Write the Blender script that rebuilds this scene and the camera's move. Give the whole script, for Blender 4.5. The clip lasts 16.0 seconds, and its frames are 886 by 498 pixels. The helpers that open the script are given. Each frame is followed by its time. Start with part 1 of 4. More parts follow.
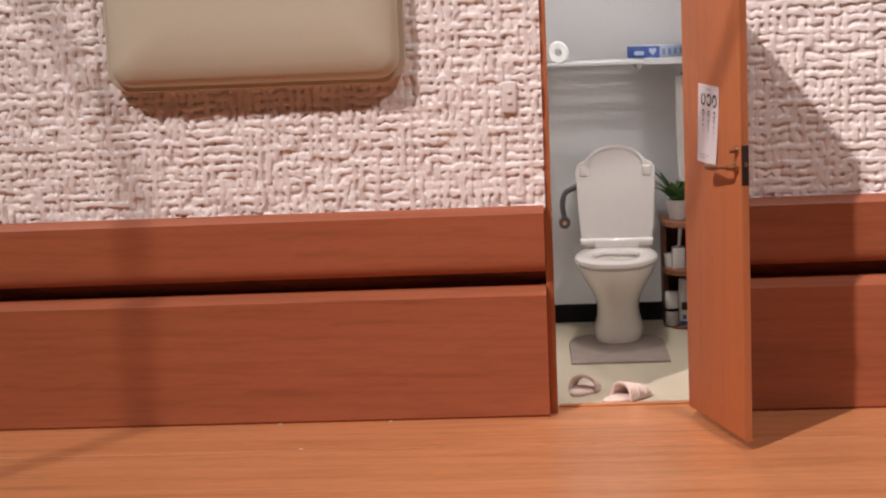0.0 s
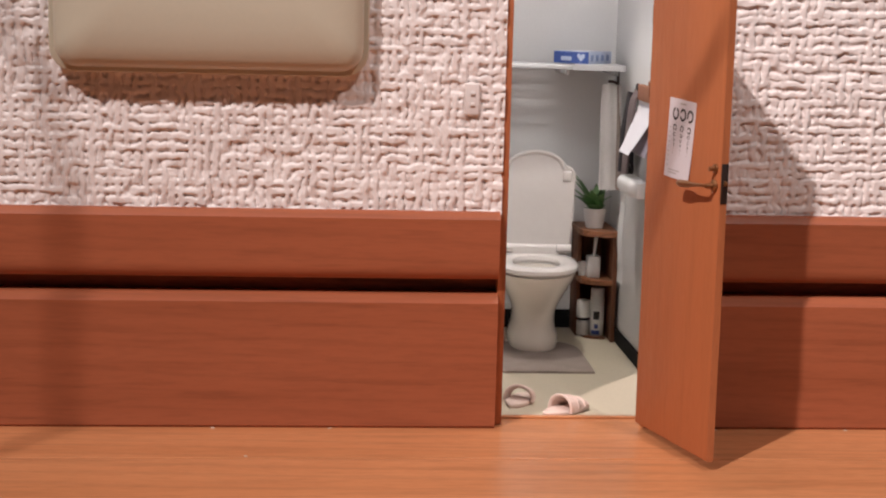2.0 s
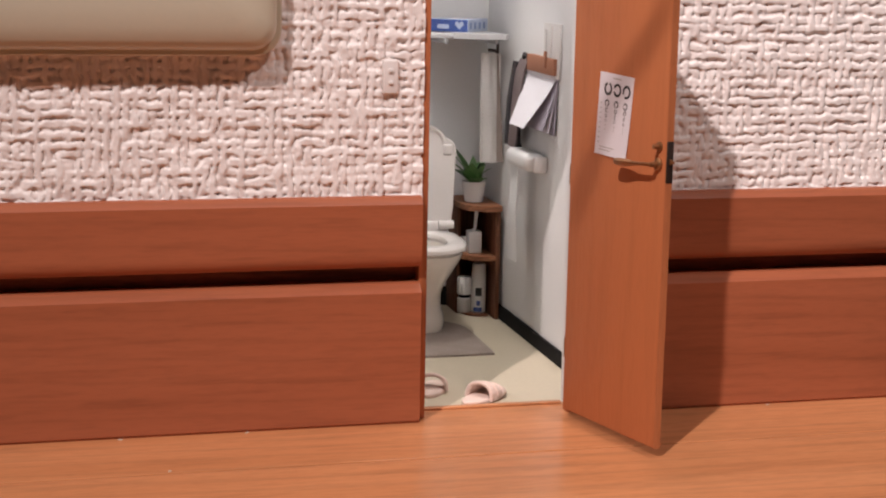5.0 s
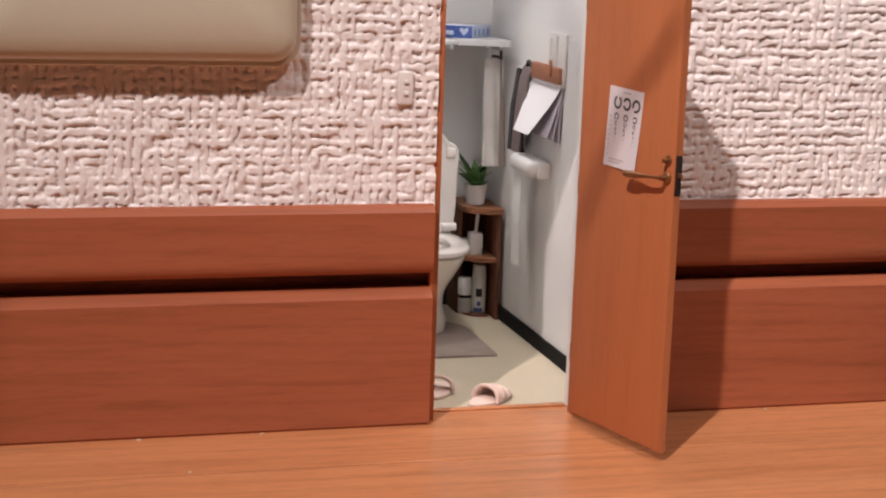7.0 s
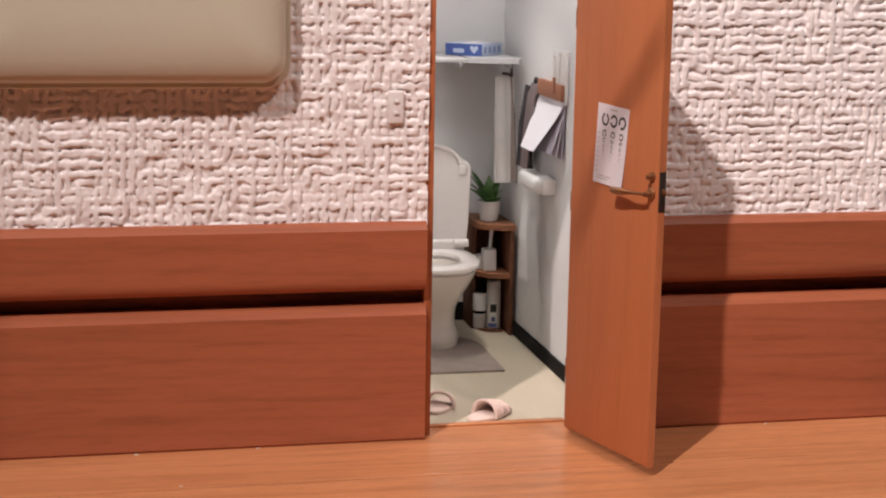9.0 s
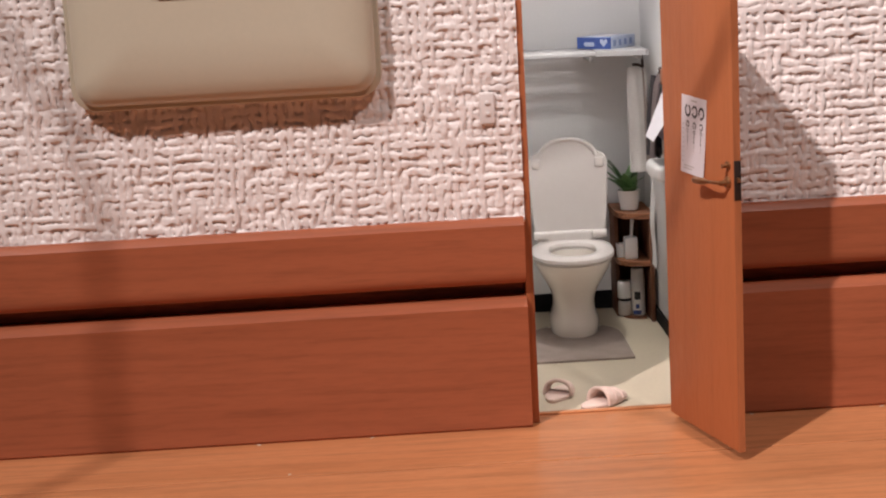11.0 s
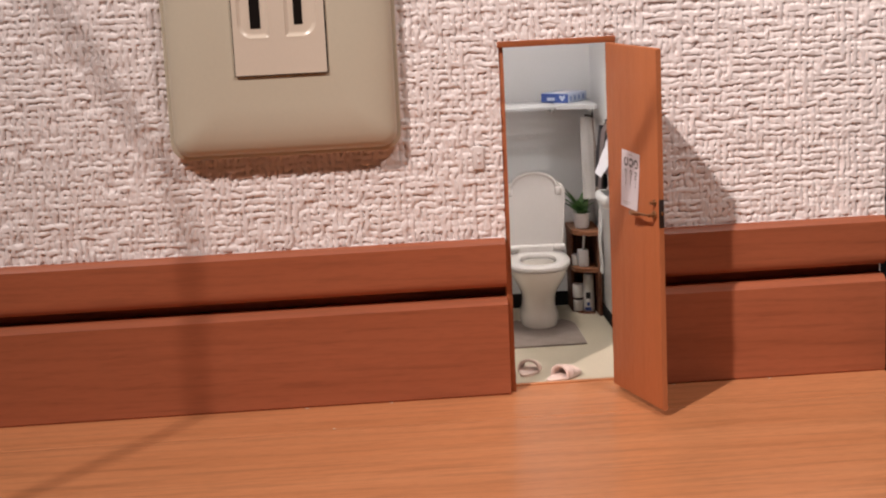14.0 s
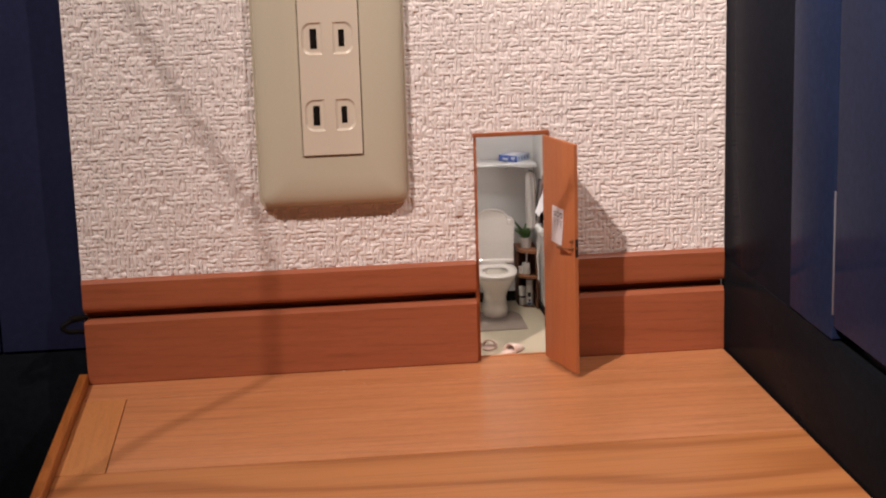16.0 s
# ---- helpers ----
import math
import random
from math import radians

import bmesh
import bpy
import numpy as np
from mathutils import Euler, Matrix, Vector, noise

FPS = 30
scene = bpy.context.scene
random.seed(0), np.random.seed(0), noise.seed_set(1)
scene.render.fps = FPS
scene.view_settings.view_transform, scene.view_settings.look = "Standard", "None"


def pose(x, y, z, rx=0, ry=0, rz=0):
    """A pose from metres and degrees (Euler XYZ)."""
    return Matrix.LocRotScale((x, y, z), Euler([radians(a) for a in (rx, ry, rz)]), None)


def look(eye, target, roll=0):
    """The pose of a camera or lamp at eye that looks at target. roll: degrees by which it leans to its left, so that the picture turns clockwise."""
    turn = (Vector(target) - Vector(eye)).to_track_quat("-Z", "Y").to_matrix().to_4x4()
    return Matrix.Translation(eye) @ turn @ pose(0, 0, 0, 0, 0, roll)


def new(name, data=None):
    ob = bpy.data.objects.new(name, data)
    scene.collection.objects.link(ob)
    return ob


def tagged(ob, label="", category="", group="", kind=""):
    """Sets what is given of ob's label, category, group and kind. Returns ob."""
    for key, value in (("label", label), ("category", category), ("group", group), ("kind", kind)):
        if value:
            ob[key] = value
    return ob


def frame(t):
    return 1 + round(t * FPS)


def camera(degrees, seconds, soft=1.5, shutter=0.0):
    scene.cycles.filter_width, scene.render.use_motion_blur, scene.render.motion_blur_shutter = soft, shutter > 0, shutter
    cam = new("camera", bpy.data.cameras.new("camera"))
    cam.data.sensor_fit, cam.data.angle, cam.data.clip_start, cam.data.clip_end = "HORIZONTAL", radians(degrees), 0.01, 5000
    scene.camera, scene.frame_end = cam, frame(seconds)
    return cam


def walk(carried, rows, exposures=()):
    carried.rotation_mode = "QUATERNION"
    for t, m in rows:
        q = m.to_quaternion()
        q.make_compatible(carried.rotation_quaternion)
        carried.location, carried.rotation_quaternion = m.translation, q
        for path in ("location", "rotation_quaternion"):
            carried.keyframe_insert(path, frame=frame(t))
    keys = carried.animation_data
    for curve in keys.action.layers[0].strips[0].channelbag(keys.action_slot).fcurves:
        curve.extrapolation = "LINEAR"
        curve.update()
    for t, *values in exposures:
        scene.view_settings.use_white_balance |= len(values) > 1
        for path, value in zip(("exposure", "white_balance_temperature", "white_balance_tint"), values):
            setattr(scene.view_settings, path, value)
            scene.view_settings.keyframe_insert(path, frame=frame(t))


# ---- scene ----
cam = camera(31.0, 16.0, soft=2.1)
# seconds, eye in metres, turn to the left, tilt up and lean to the left in degrees
ROWS = [
    (0.0, 0.00035, -0.37102, 0.09612, 3.742, -8.391, -2.46),
    (0.5, -0.01254, -0.36956, 0.09664, 1.413, -8.941, -1.44),
    (1.0, -0.02200, -0.36495, 0.09787, -1.336, -9.056, -0.397),
    (1.5, -0.03077, -0.36315, 0.10065, -3.052, -8.834, 0.494),
    (2.0, -0.04146, -0.35788, 0.09905, -4.536, -9.010, 1.434),
    (2.5, -0.04800, -0.35345, 0.09882, -7.137, -9.013, 2.153),
    (3.0, -0.05981, -0.34595, 0.09619, -9.154, -9.148, 2.656),
    (3.5, -0.06527, -0.34022, 0.09585, -11.031, -9.762, 2.764),
    (4.0, -0.06882, -0.33333, 0.09841, -12.429, -10.071, 1.985),
    (4.2, -0.07102, -0.33010, 0.09919, -12.934, -10.174, 1.530),
    (6.3, -0.08655, -0.33442, 0.10666, -15.352, -11.176, 1.672),
    (6.5, -0.08486, -0.33588, 0.10650, -14.980, -11.232, 1.685),
    (7.0, -0.09056, -0.33559, 0.10936, -15.405, -11.168, 1.860),
    (7.5, -0.09081, -0.33834, 0.11033, -15.617, -10.663, 2.018),
    (8.0, -0.08618, -0.33906, 0.10952, -15.829, -10.526, 2.099),
    (8.5, -0.08036, -0.34101, 0.10991, -14.491, -10.548, 1.749),
    (9.0, -0.07151, -0.34395, 0.11136, -12.307, -10.759, 0.949),
    (9.5, -0.05511, -0.34681, 0.11151, -8.622, -10.958, -0.340),
    (9.7, -0.04669, -0.34874, 0.11173, -6.803, -10.885, -0.921),
    (11.8, -0.02765, -0.37948, 0.12249, -1.209, -11.301, -3.272),
    (12.0, -0.02865, -0.38520, 0.12448, -1.347, -11.263, -3.217),
    (12.5, -0.03639, -0.39298, 0.12618, -1.352, -11.258, -3.131),
    (13.0, -0.03727, -0.39732, 0.12751, -1.693, -11.126, -2.998),
    (13.5, -0.04157, -0.42623, 0.13353, -2.445, -11.085, -2.822),
    (14.0, -0.04892, -0.48617, 0.14696, -3.451, -11.426, -2.763),
    (14.5, -0.05180, -0.52938, 0.15588, -3.866, -11.282, -2.657),
    (15.0, -0.05958, -0.56742, 0.17045, -4.272, -11.559, -2.361),
    (15.5, -0.07405, -0.65015, 0.19265, -5.221, -11.923, -1.977),
    (16.0, -0.08702, -0.73616, 0.22255, -5.546, -12.598, -1.701),
]
PATH = [(t, pose(x, y, z, 90 + tilt, 0, turn) @ pose(0, 0, 0, 0, 0, lean)) for t, x, y, z, turn, tilt, lean in ROWS]
walk(cam, PATH, ((0.0, 0.0, 6500, 10), (12.0, 0.0, 6500, 10), (14.0, -0.04, 6650, 10), (16.0, -0.13, 6950, 11)))

# ---- light ----
MM = 0.001
world = bpy.data.worlds.new("world")
scene.world = world
world.use_nodes = True
world.node_tree.nodes["Background"].inputs[0].default_value = (0.66, 0.68, 1.0, 1)
world.node_tree.nodes["Background"].inputs[1].default_value = 0.03


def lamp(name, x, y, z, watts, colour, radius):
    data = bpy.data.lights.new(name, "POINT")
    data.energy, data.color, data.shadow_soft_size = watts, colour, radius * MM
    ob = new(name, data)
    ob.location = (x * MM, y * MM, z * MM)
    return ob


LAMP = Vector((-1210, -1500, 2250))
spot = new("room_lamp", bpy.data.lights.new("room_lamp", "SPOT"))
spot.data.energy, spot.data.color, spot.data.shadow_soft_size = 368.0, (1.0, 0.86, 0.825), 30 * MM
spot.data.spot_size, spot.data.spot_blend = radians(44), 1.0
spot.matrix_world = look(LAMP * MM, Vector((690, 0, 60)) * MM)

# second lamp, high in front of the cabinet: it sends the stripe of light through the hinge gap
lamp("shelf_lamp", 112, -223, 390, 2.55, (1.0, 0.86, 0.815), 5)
BULB = Vector((26, 30, 134))
lamp("toilet_room_lamp", *BULB, 0.048, (1.0, 0.95, 0.93), 1.2)
DOWN = Vector((16, 77, 146.2))
down = new("downlight_lamp", bpy.data.lights.new("downlight_lamp", "SPOT"))
down.data.energy, down.data.color, down.data.shadow_soft_size = 0.25, (1.0, 0.93, 0.86), 2.0 * MM
down.data.spot_size, down.data.spot_blend = radians(66), 0.8
down.matrix_world = look(DOWN * MM, Vector((19, 70, 0)) * MM)

# ---- materials ----


def node_material(name):
    m = bpy.data.materials.new(name)
    m.use_nodes = True
    t = m.node_tree
    return m, t, t.nodes["Principled BSDF"]


def ramp(t, fac, stops):
    r = t.nodes.new("ShaderNodeValToRGB")
    while len(r.color_ramp.elements) < len(stops):
        r.color_ramp.elements.new(0.5)
    for e, (p, c) in zip(r.color_ramp.elements, stops):
        e.position, e.color = p, (*c, 1)
    t.links.new(fac, r.inputs[0])
    return r.outputs[0]


def noise_at(t, scale, stretch=(1, 1, 1), detail=4.0, vary=False):
    tc = t.nodes.new("ShaderNodeTexCoord")
    mp = t.nodes.new("ShaderNodeMapping")
    mp.inputs["Scale"].default_value = stretch
    t.links.new(tc.outputs["Object"], mp.inputs["Vector"])
    if vary:
        info = t.nodes.new("ShaderNodeObjectInfo")
        mul = t.nodes.new("ShaderNodeMath")
        mul.operation, mul.inputs[1].default_value = "MULTIPLY", 7.0
        t.links.new(info.outputs["Random"], mul.inputs[0])
        t.links.new(mul.outputs[0], mp.inputs["Location"])
    n = t.nodes.new("ShaderNodeTexNoise")
    n.inputs["Scale"].default_value, n.inputs["Detail"].default_value = scale, detail
    t.links.new(mp.outputs[0], n.inputs["Vector"])
    return n.outputs["Fac"]


def add_bump(t, b, height, strength, distance):
    n = t.nodes.new("ShaderNodeBump")
    n.inputs["Strength"].default_value, n.inputs["Distance"].default_value = strength, distance
    t.links.new(height, n.inputs["Height"])
    t.links.new(n.outputs[0], b.inputs["Normal"])


def plain(name, colour, rough=0.5, metal=0.0, vary=0.08, fine=1500, coarse=120, bump=0.05, coat=0.0):
    """A paint, plastic, cloth or metal with a fine grain and broad, faint stains."""
    m, t, b = node_material(name)
    mix = t.nodes.new("ShaderNodeMix")
    mix.data_type = "RGBA"
    mix.inputs[0].default_value = 0.5
    for slot, scale in ((6, fine), (7, coarse)):
        c = ramp(t, noise_at(t, scale), [(0.3, [v * (1 - vary) for v in colour]), (0.7, [min(1, v * (1 + vary)) for v in colour])])
        t.links.new(c, mix.inputs[slot])
    t.links.new(mix.outputs[2], b.inputs["Base Color"])
    r = ramp(t, noise_at(t, coarse * 2), [(0.3, (rough * 0.95,) * 3), (0.7, (min(1, rough * 1.05),) * 3)])
    t.links.new(r, b.inputs["Roughness"])
    b.inputs["Metallic"].default_value = metal
    b.inputs["Coat Weight"].default_value = coat
    add_bump(t, b, noise_at(t, fine), bump, 0.0004)
    return m


def wood(name, dark, mid, light, along="x", rough=0.42, lines=0.5, fine=1.0, coat=0.0, shine=0.3):
    """Printed or varnished wood: soft clouds, thin wavy growth lines and short pores along one axis."""
    m, t, b = node_material(name)
    k = {"x": (0.045, 1, 1), "y": (1, 0.045, 1), "z": (1, 1, 0.045)}[along]
    big = ramp(t, noise_at(t, 110 * fine, k, 3, True), [(0.30, dark), (0.5, mid), (0.72, light)])
    tc = t.nodes.new("ShaderNodeTexCoord")
    mp = t.nodes.new("ShaderNodeMapping")
    mp.inputs["Scale"].default_value = k
    t.links.new(tc.outputs["Object"], mp.inputs["Vector"])
    wave = t.nodes.new("ShaderNodeTexWave")
    wave.bands_direction = "DIAGONAL"
    for key, value in (("Scale", 105 * fine), ("Distortion", 7.0), ("Detail", 3.0), ("Detail Scale", 0.7), ("Detail Roughness", 0.6)):
        wave.inputs[key].default_value = value
    t.links.new(mp.outputs[0], wave.inputs["Vector"])
    rings = ramp(t, wave.outputs["Fac"], [(0.0, (1 - lines,) * 3), (0.14, (1 - lines * 0.25,) * 3), (0.5, (1, 1, 1))])
    short = [v if v == 1 else 0.12 for v in k]
    thin = noise_at(t, 1900, short, 4, True)
    pores = ramp(t, thin, [(0.36, (1 - lines * 0.8,) * 3), (0.52, (1, 1, 1))])
    dashes = ramp(t, noise_at(t, 520 * fine, [v if v == 1 else 0.06 for v in k], 3, True), [(0.36, (1 - lines * 1.2,) * 3), (0.46, (1, 1, 1))])
    tone = t.nodes.new("ShaderNodeObjectInfo")
    scale = t.nodes.new("ShaderNodeMapRange")
    scale.inputs["To Min"].default_value, scale.inputs["To Max"].default_value = 0.95, 1.04
    t.links.new(tone.outputs["Random"], scale.inputs["Value"])
    colour = big
    for factor in (rings, pores, dashes, scale.outputs[0]):
        mix = t.nodes.new("ShaderNodeMix")
        mix.data_type, mix.blend_type = "RGBA", "MULTIPLY"
        mix.inputs[0].default_value = 1.0
        t.links.new(colour, mix.inputs[6])
        t.links.new(factor, mix.inputs[7])
        colour = mix.outputs[2]
    t.links.new(colour, b.inputs["Base Color"])
    t.links.new(ramp(t, thin, [(0.3, (rough * 1.15,) * 3), (0.7, (rough * 0.9,) * 3)]), b.inputs["Roughness"])
    b.inputs["Coat Weight"].default_value = coat
    b.inputs["Coat Roughness"].default_value = 0.25
    b.inputs["Specular IOR Level"].default_value = shine
    add_bump(t, b, thin, 0.10, 0.0003)
    return m


def flame_wood(name, dark, mid, light):
    """Flat-sawn board: wide, warped rings drawn out along x, with thin pores."""
    m, t, b = node_material(name)
    tc = t.nodes.new("ShaderNodeTexCoord")
    mp = t.nodes.new("ShaderNodeMapping")
    mp.inputs["Scale"].default_value = (0.20, 1, 1)
    mp.inputs["Rotation"].default_value = (0, 0, radians(2))
    t.links.new(tc.outputs["Object"], mp.inputs["Vector"])
    w = t.nodes.new("ShaderNodeTexWave")
    w.bands_direction = "Y"
    for key, value in (("Scale", 14), ("Distortion", 14.0), ("Detail", 2.0), ("Detail Scale", 0.8), ("Detail Roughness", 0.5)):
        w.inputs[key].default_value = value
    t.links.new(mp.outputs[0], w.inputs["Vector"])
    big = ramp(t, w.outputs["Fac"], [(0.02, dark), (0.22, mid), (0.8, light)])
    thin = noise_at(t, 600, (0.03, 1, 1), 5, True)
    mix = t.nodes.new("ShaderNodeMix")
    mix.data_type, mix.blend_type = "RGBA", "MULTIPLY"
    mix.inputs[0].default_value = 0.75
    t.links.new(big, mix.inputs[6])
    t.links.new(ramp(t, thin, [(0.34, (0.8, 0.8, 0.8)), (0.5, (1, 1, 1))]), mix.inputs[7])
    t.links.new(mix.outputs[2], b.inputs["Base Color"])
    b.inputs["Roughness"].default_value = 0.38
    b.inputs["Specular IOR Level"].default_value = 0.3
    add_bump(t, b, thin, 0.12, 0.0003)
    return m


M_PAPER = plain("embossed_wallpaper", (0.81, 0.755, 0.735), 0.50, vary=0.05, fine=2500, coarse=60, bump=0.25)
M_SHELL = plain("pale_wall_paint", (0.34, 0.32, 0.32), 0.7, vary=0.04, fine=400, coarse=12, bump=0.1)
M_BASE = wood("baseboard_wood", (0.325, 0.096, 0.044), (0.352, 0.105, 0.049), (0.38, 0.116, 0.055), "x", 0.36, 0.09, 1.3, shine=0.5)
M_GROOVE = wood("groove_wood", (0.22, 0.07, 0.035), (0.28, 0.09, 0.045), (0.33, 0.11, 0.055), "x", 0.6, 0.3)
M_FLOOR = wood("floor_wood", (0.515, 0.21, 0.088), (0.56, 0.234, 0.101), (0.595, 0.256, 0.114), "x", 0.33, 0.12, 0.9, 0.3)
M_FLOOR_Y = wood("floor_border_wood", (0.53, 0.22, 0.08), (0.56, 0.235, 0.086), (0.59, 0.25, 0.095), "y", 0.36, 0.08, 0.8, 0.2)
M_FLOOR_FRONT = flame_wood("floor_flame_wood", (0.37, 0.138, 0.048), (0.455, 0.182, 0.065), (0.49, 0.20, 0.073))
M_SEAM = plain("dark_seam", (0.03, 0.011, 0.006), 0.8, vary=0.2)
M_LIP = wood("edge_trim_wood", (0.36, 0.115, 0.026), (0.40, 0.132, 0.032), (0.44, 0.15, 0.04), "y", 0.42, 0.2)
M_DOOR = wood("door_wood", (0.455, 0.153, 0.061), (0.475, 0.162, 0.065), (0.495, 0.171, 0.069), "z", 0.5, 0.04, 0.7, shine=0.2)
M_EDGE = wood("door_edge_wood", (0.40, 0.135, 0.055), (0.44, 0.152, 0.062), (0.48, 0.17, 0.07), "z", 0.5, 0.1)
M_JAMB = wood("door_frame_wood", (0.39, 0.122, 0.049), (0.43, 0.137, 0.056), (0.47, 0.152, 0.063), "z", 0.45, 0.15)
M_HEAD = wood("door_head_wood", (0.32, 0.095, 0.036), (0.36, 0.11, 0.042), (0.40, 0.125, 0.05), "x", 0.42, 0.2)
M_RACK = wood("rack_wood", (0.13, 0.050, 0.027), (0.18, 0.070, 0.038), (0.23, 0.092, 0.050), "z", 0.55, 0.3, 2.0)
M_RACK_X = wood("rack_board_wood", (0.24, 0.095, 0.047), (0.32, 0.135, 0.068), (0.38, 0.165, 0.085), "x", 0.5, 0.3, 2.0)
M_NAVY = plain("navy_gloss", (0.021, 0.035, 0.090), 0.14, vary=0.2, fine=300, coarse=20, bump=0.0)
M_INDIGO = plain("indigo_gloss", (0.024, 0.029, 0.070), 0.14, vary=0.2, fine=300, coarse=20, bump=0.0)
M_DARK = plain("black_gloss", (0.015, 0.017, 0.026), 0.16, vary=0.2, fine=300, coarse=20, bump=0.0)
M_BLACKBASE = plain("black_base", (0.010, 0.012, 0.016), 0.22, vary=0.3, fine=300, coarse=20, bump=0.02)
M_GLINT = plain("pale_glint", (0.20, 0.21, 0.25), 0.25, vary=0.1)
M_PLATE = plain("ivory_plastic", (0.56, 0.515, 0.40), 0.38, vary=0.025, fine=900, coarse=30, bump=0.03)
M_INSERT = plain("pale_ivory_plastic", (0.68, 0.60, 0.49), 0.30, vary=0.02, fine=900, coarse=40, bump=0.02)
M_SLOT = plain("slot_dark", (0.012, 0.010, 0.009), 0.6, vary=0.2)
M_ROOMWALL = plain("toilet_room_wallpaper", (0.72, 0.715, 0.715), 0.42, vary=0.03, fine=1800, coarse=40, bump=0.12)
M_VINYL = plain("cream_vinyl", (0.56, 0.495, 0.38), 0.40, vary=0.06, fine=900, coarse=70, bump=0.05)
M_PORC = plain("white_porcelain", (0.85, 0.79, 0.72), 0.12, vary=0.02, fine=400, coarse=60, bump=0.0, coat=0.4)
M_WATER = plain("dark_water", (0.09, 0.10, 0.10), 0.05, vary=0.05, bump=0.0)
M_LID = plain("white_seat_plastic", (0.80, 0.758, 0.735), 0.15, vary=0.02, fine=600, coarse=60, bump=0.0)
M_MAT = plain("grey_pile", (0.31, 0.255, 0.225), 0.95, vary=0.2, fine=2600, coarse=200, bump=0.6)
M_PINK = plain("pink_towelling", (0.73, 0.58, 0.515), 0.9, vary=0.1, fine=3000, coarse=300, bump=0.6)
M_WHITE = plain("white_plastic", (0.80, 0.79, 0.78), 0.35, vary=0.03, bump=0.02)
M_SWITCH = plain("white_switch_plastic", (0.74, 0.69, 0.67), 0.45, vary=0.03, bump=0.02)
M_SHELF = plain("grey_white_shelf", (0.46, 0.46, 0.47), 0.45, vary=0.04)
M_TISSUE = plain("white_tissue", (0.70, 0.70, 0.70), 0.9, vary=0.03, fine=2500, coarse=300, bump=0.3)
M_GREY = plain("grey_metal", (0.15, 0.14, 0.14), 0.4, metal=0.4, vary=0.15)
M_CHROME = plain("chrome", (0.75, 0.75, 0.76), 0.15, metal=1.0, vary=0.03, bump=0.0)
M_BRASS = plain("aged_brass", (0.30, 0.145, 0.065), 0.42, metal=0.8, vary=0.25, fine=1500, coarse=400)
M_IRON = plain("dark_metal", (0.05, 0.035, 0.03), 0.45, metal=0.5, vary=0.2)
M_BLACK = plain("black_plastic", (0.008, 0.007, 0.007), 0.6, vary=0.2)
M_CHARCOAL = plain("charcoal_cloth", (0.05, 0.045, 0.05), 0.9, vary=0.25, fine=2500, bump=0.4)
M_TAUPE = plain("taupe_cloth", (0.37, 0.32, 0.30), 0.92, vary=0.12, fine=2500, bump=0.5)
M_MAUVE = plain("mauve_cloth", (0.15, 0.115, 0.115), 0.92, vary=0.15, fine=2500, bump=0.5)
M_GREYCLOTH = plain("grey_cloth", (0.50, 0.47, 0.45), 0.92, vary=0.1, fine=2500, bump=0.5)
M_SHEET = plain("white_paper", (0.76, 0.74, 0.79), 0.7, vary=0.03, bump=0.05)
M_LILAC = plain("lilac_paper", (0.42, 0.38, 0.45), 0.75, vary=0.12, fine=900, bump=0.1)
M_LILAC2 = plain("pale_lilac_paper", (0.56, 0.51, 0.57), 0.75, vary=0.1, fine=900, bump=0.1)
M_TOWEL = plain("pale_towelling", (0.66, 0.635, 0.615), 0.92, vary=0.08, fine=2500, bump=0.5)
M_FOLD = plain("shaded_towelling", (0.30, 0.245, 0.22), 0.92, vary=0.12, fine=2500, bump=0.5)
M_KRAFT = plain("brown_card", (0.30, 0.125, 0.07), 0.7, vary=0.12)
M_CREAMCARD = plain("cream_card", (0.62, 0.60, 0.585), 0.7, vary=0.05)
M_BLUE = plain("blue_print", (0.045, 0.085, 0.29), 0.3, vary=0.25, fine=900, coarse=500, bump=0.0)
M_PALEBLUE = plain("pale_blue_print", (0.42, 0.48, 0.62), 0.35, vary=0.15, fine=1200, coarse=700, bump=0.0)
M_MIDBLUE = plain("faded_blue_print", (0.19, 0.25, 0.45), 0.35, vary=0.25, fine=1200, coarse=700, bump=0.0)
M_INK = plain("black_ink", (0.02, 0.018, 0.018), 0.6, vary=0.1)
M_GREYINK = plain("grey_ink", (0.50, 0.48, 0.48), 0.6, vary=0.1)
M_LEAF = plain("green_leaf", (0.075, 0.19, 0.05), 0.45, vary=0.35, fine=900, coarse=300)
M_LEAF2 = plain("pale_green_leaf", (0.17, 0.30, 0.12), 0.45, vary=0.3, fine=900, coarse=300)
M_SOIL = plain("soil", (0.05, 0.035, 0.025), 0.95, vary=0.3, bump=0.8)
M_BLACKSKIRT = plain("black_skirting", (0.012, 0.011, 0.011), 0.75, vary=0.2)

for glossy, shine in ((M_NAVY, 0.004), (M_INDIGO, 0.004), (M_DARK, 0.002), (M_BLACKBASE, 0.002), (M_BLACKSKIRT, 0.1), (M_BLACK, 0.05), (M_SLOT, 0.02)):
    glossy.node_tree.nodes["Principled BSDF"].inputs["Specular IOR Level"].default_value = shine

# ---- building helpers, all in millimetres ----


def thing(name, x, y, z, label, category, group="", turn=0.0, kind=""):
    ob = new(name)
    ob.empty_display_size = 0.005
    ob.matrix_world = pose(x * MM, y * MM, z * MM, 0, 0, turn)
    return tagged(ob, label, category, group, kind)


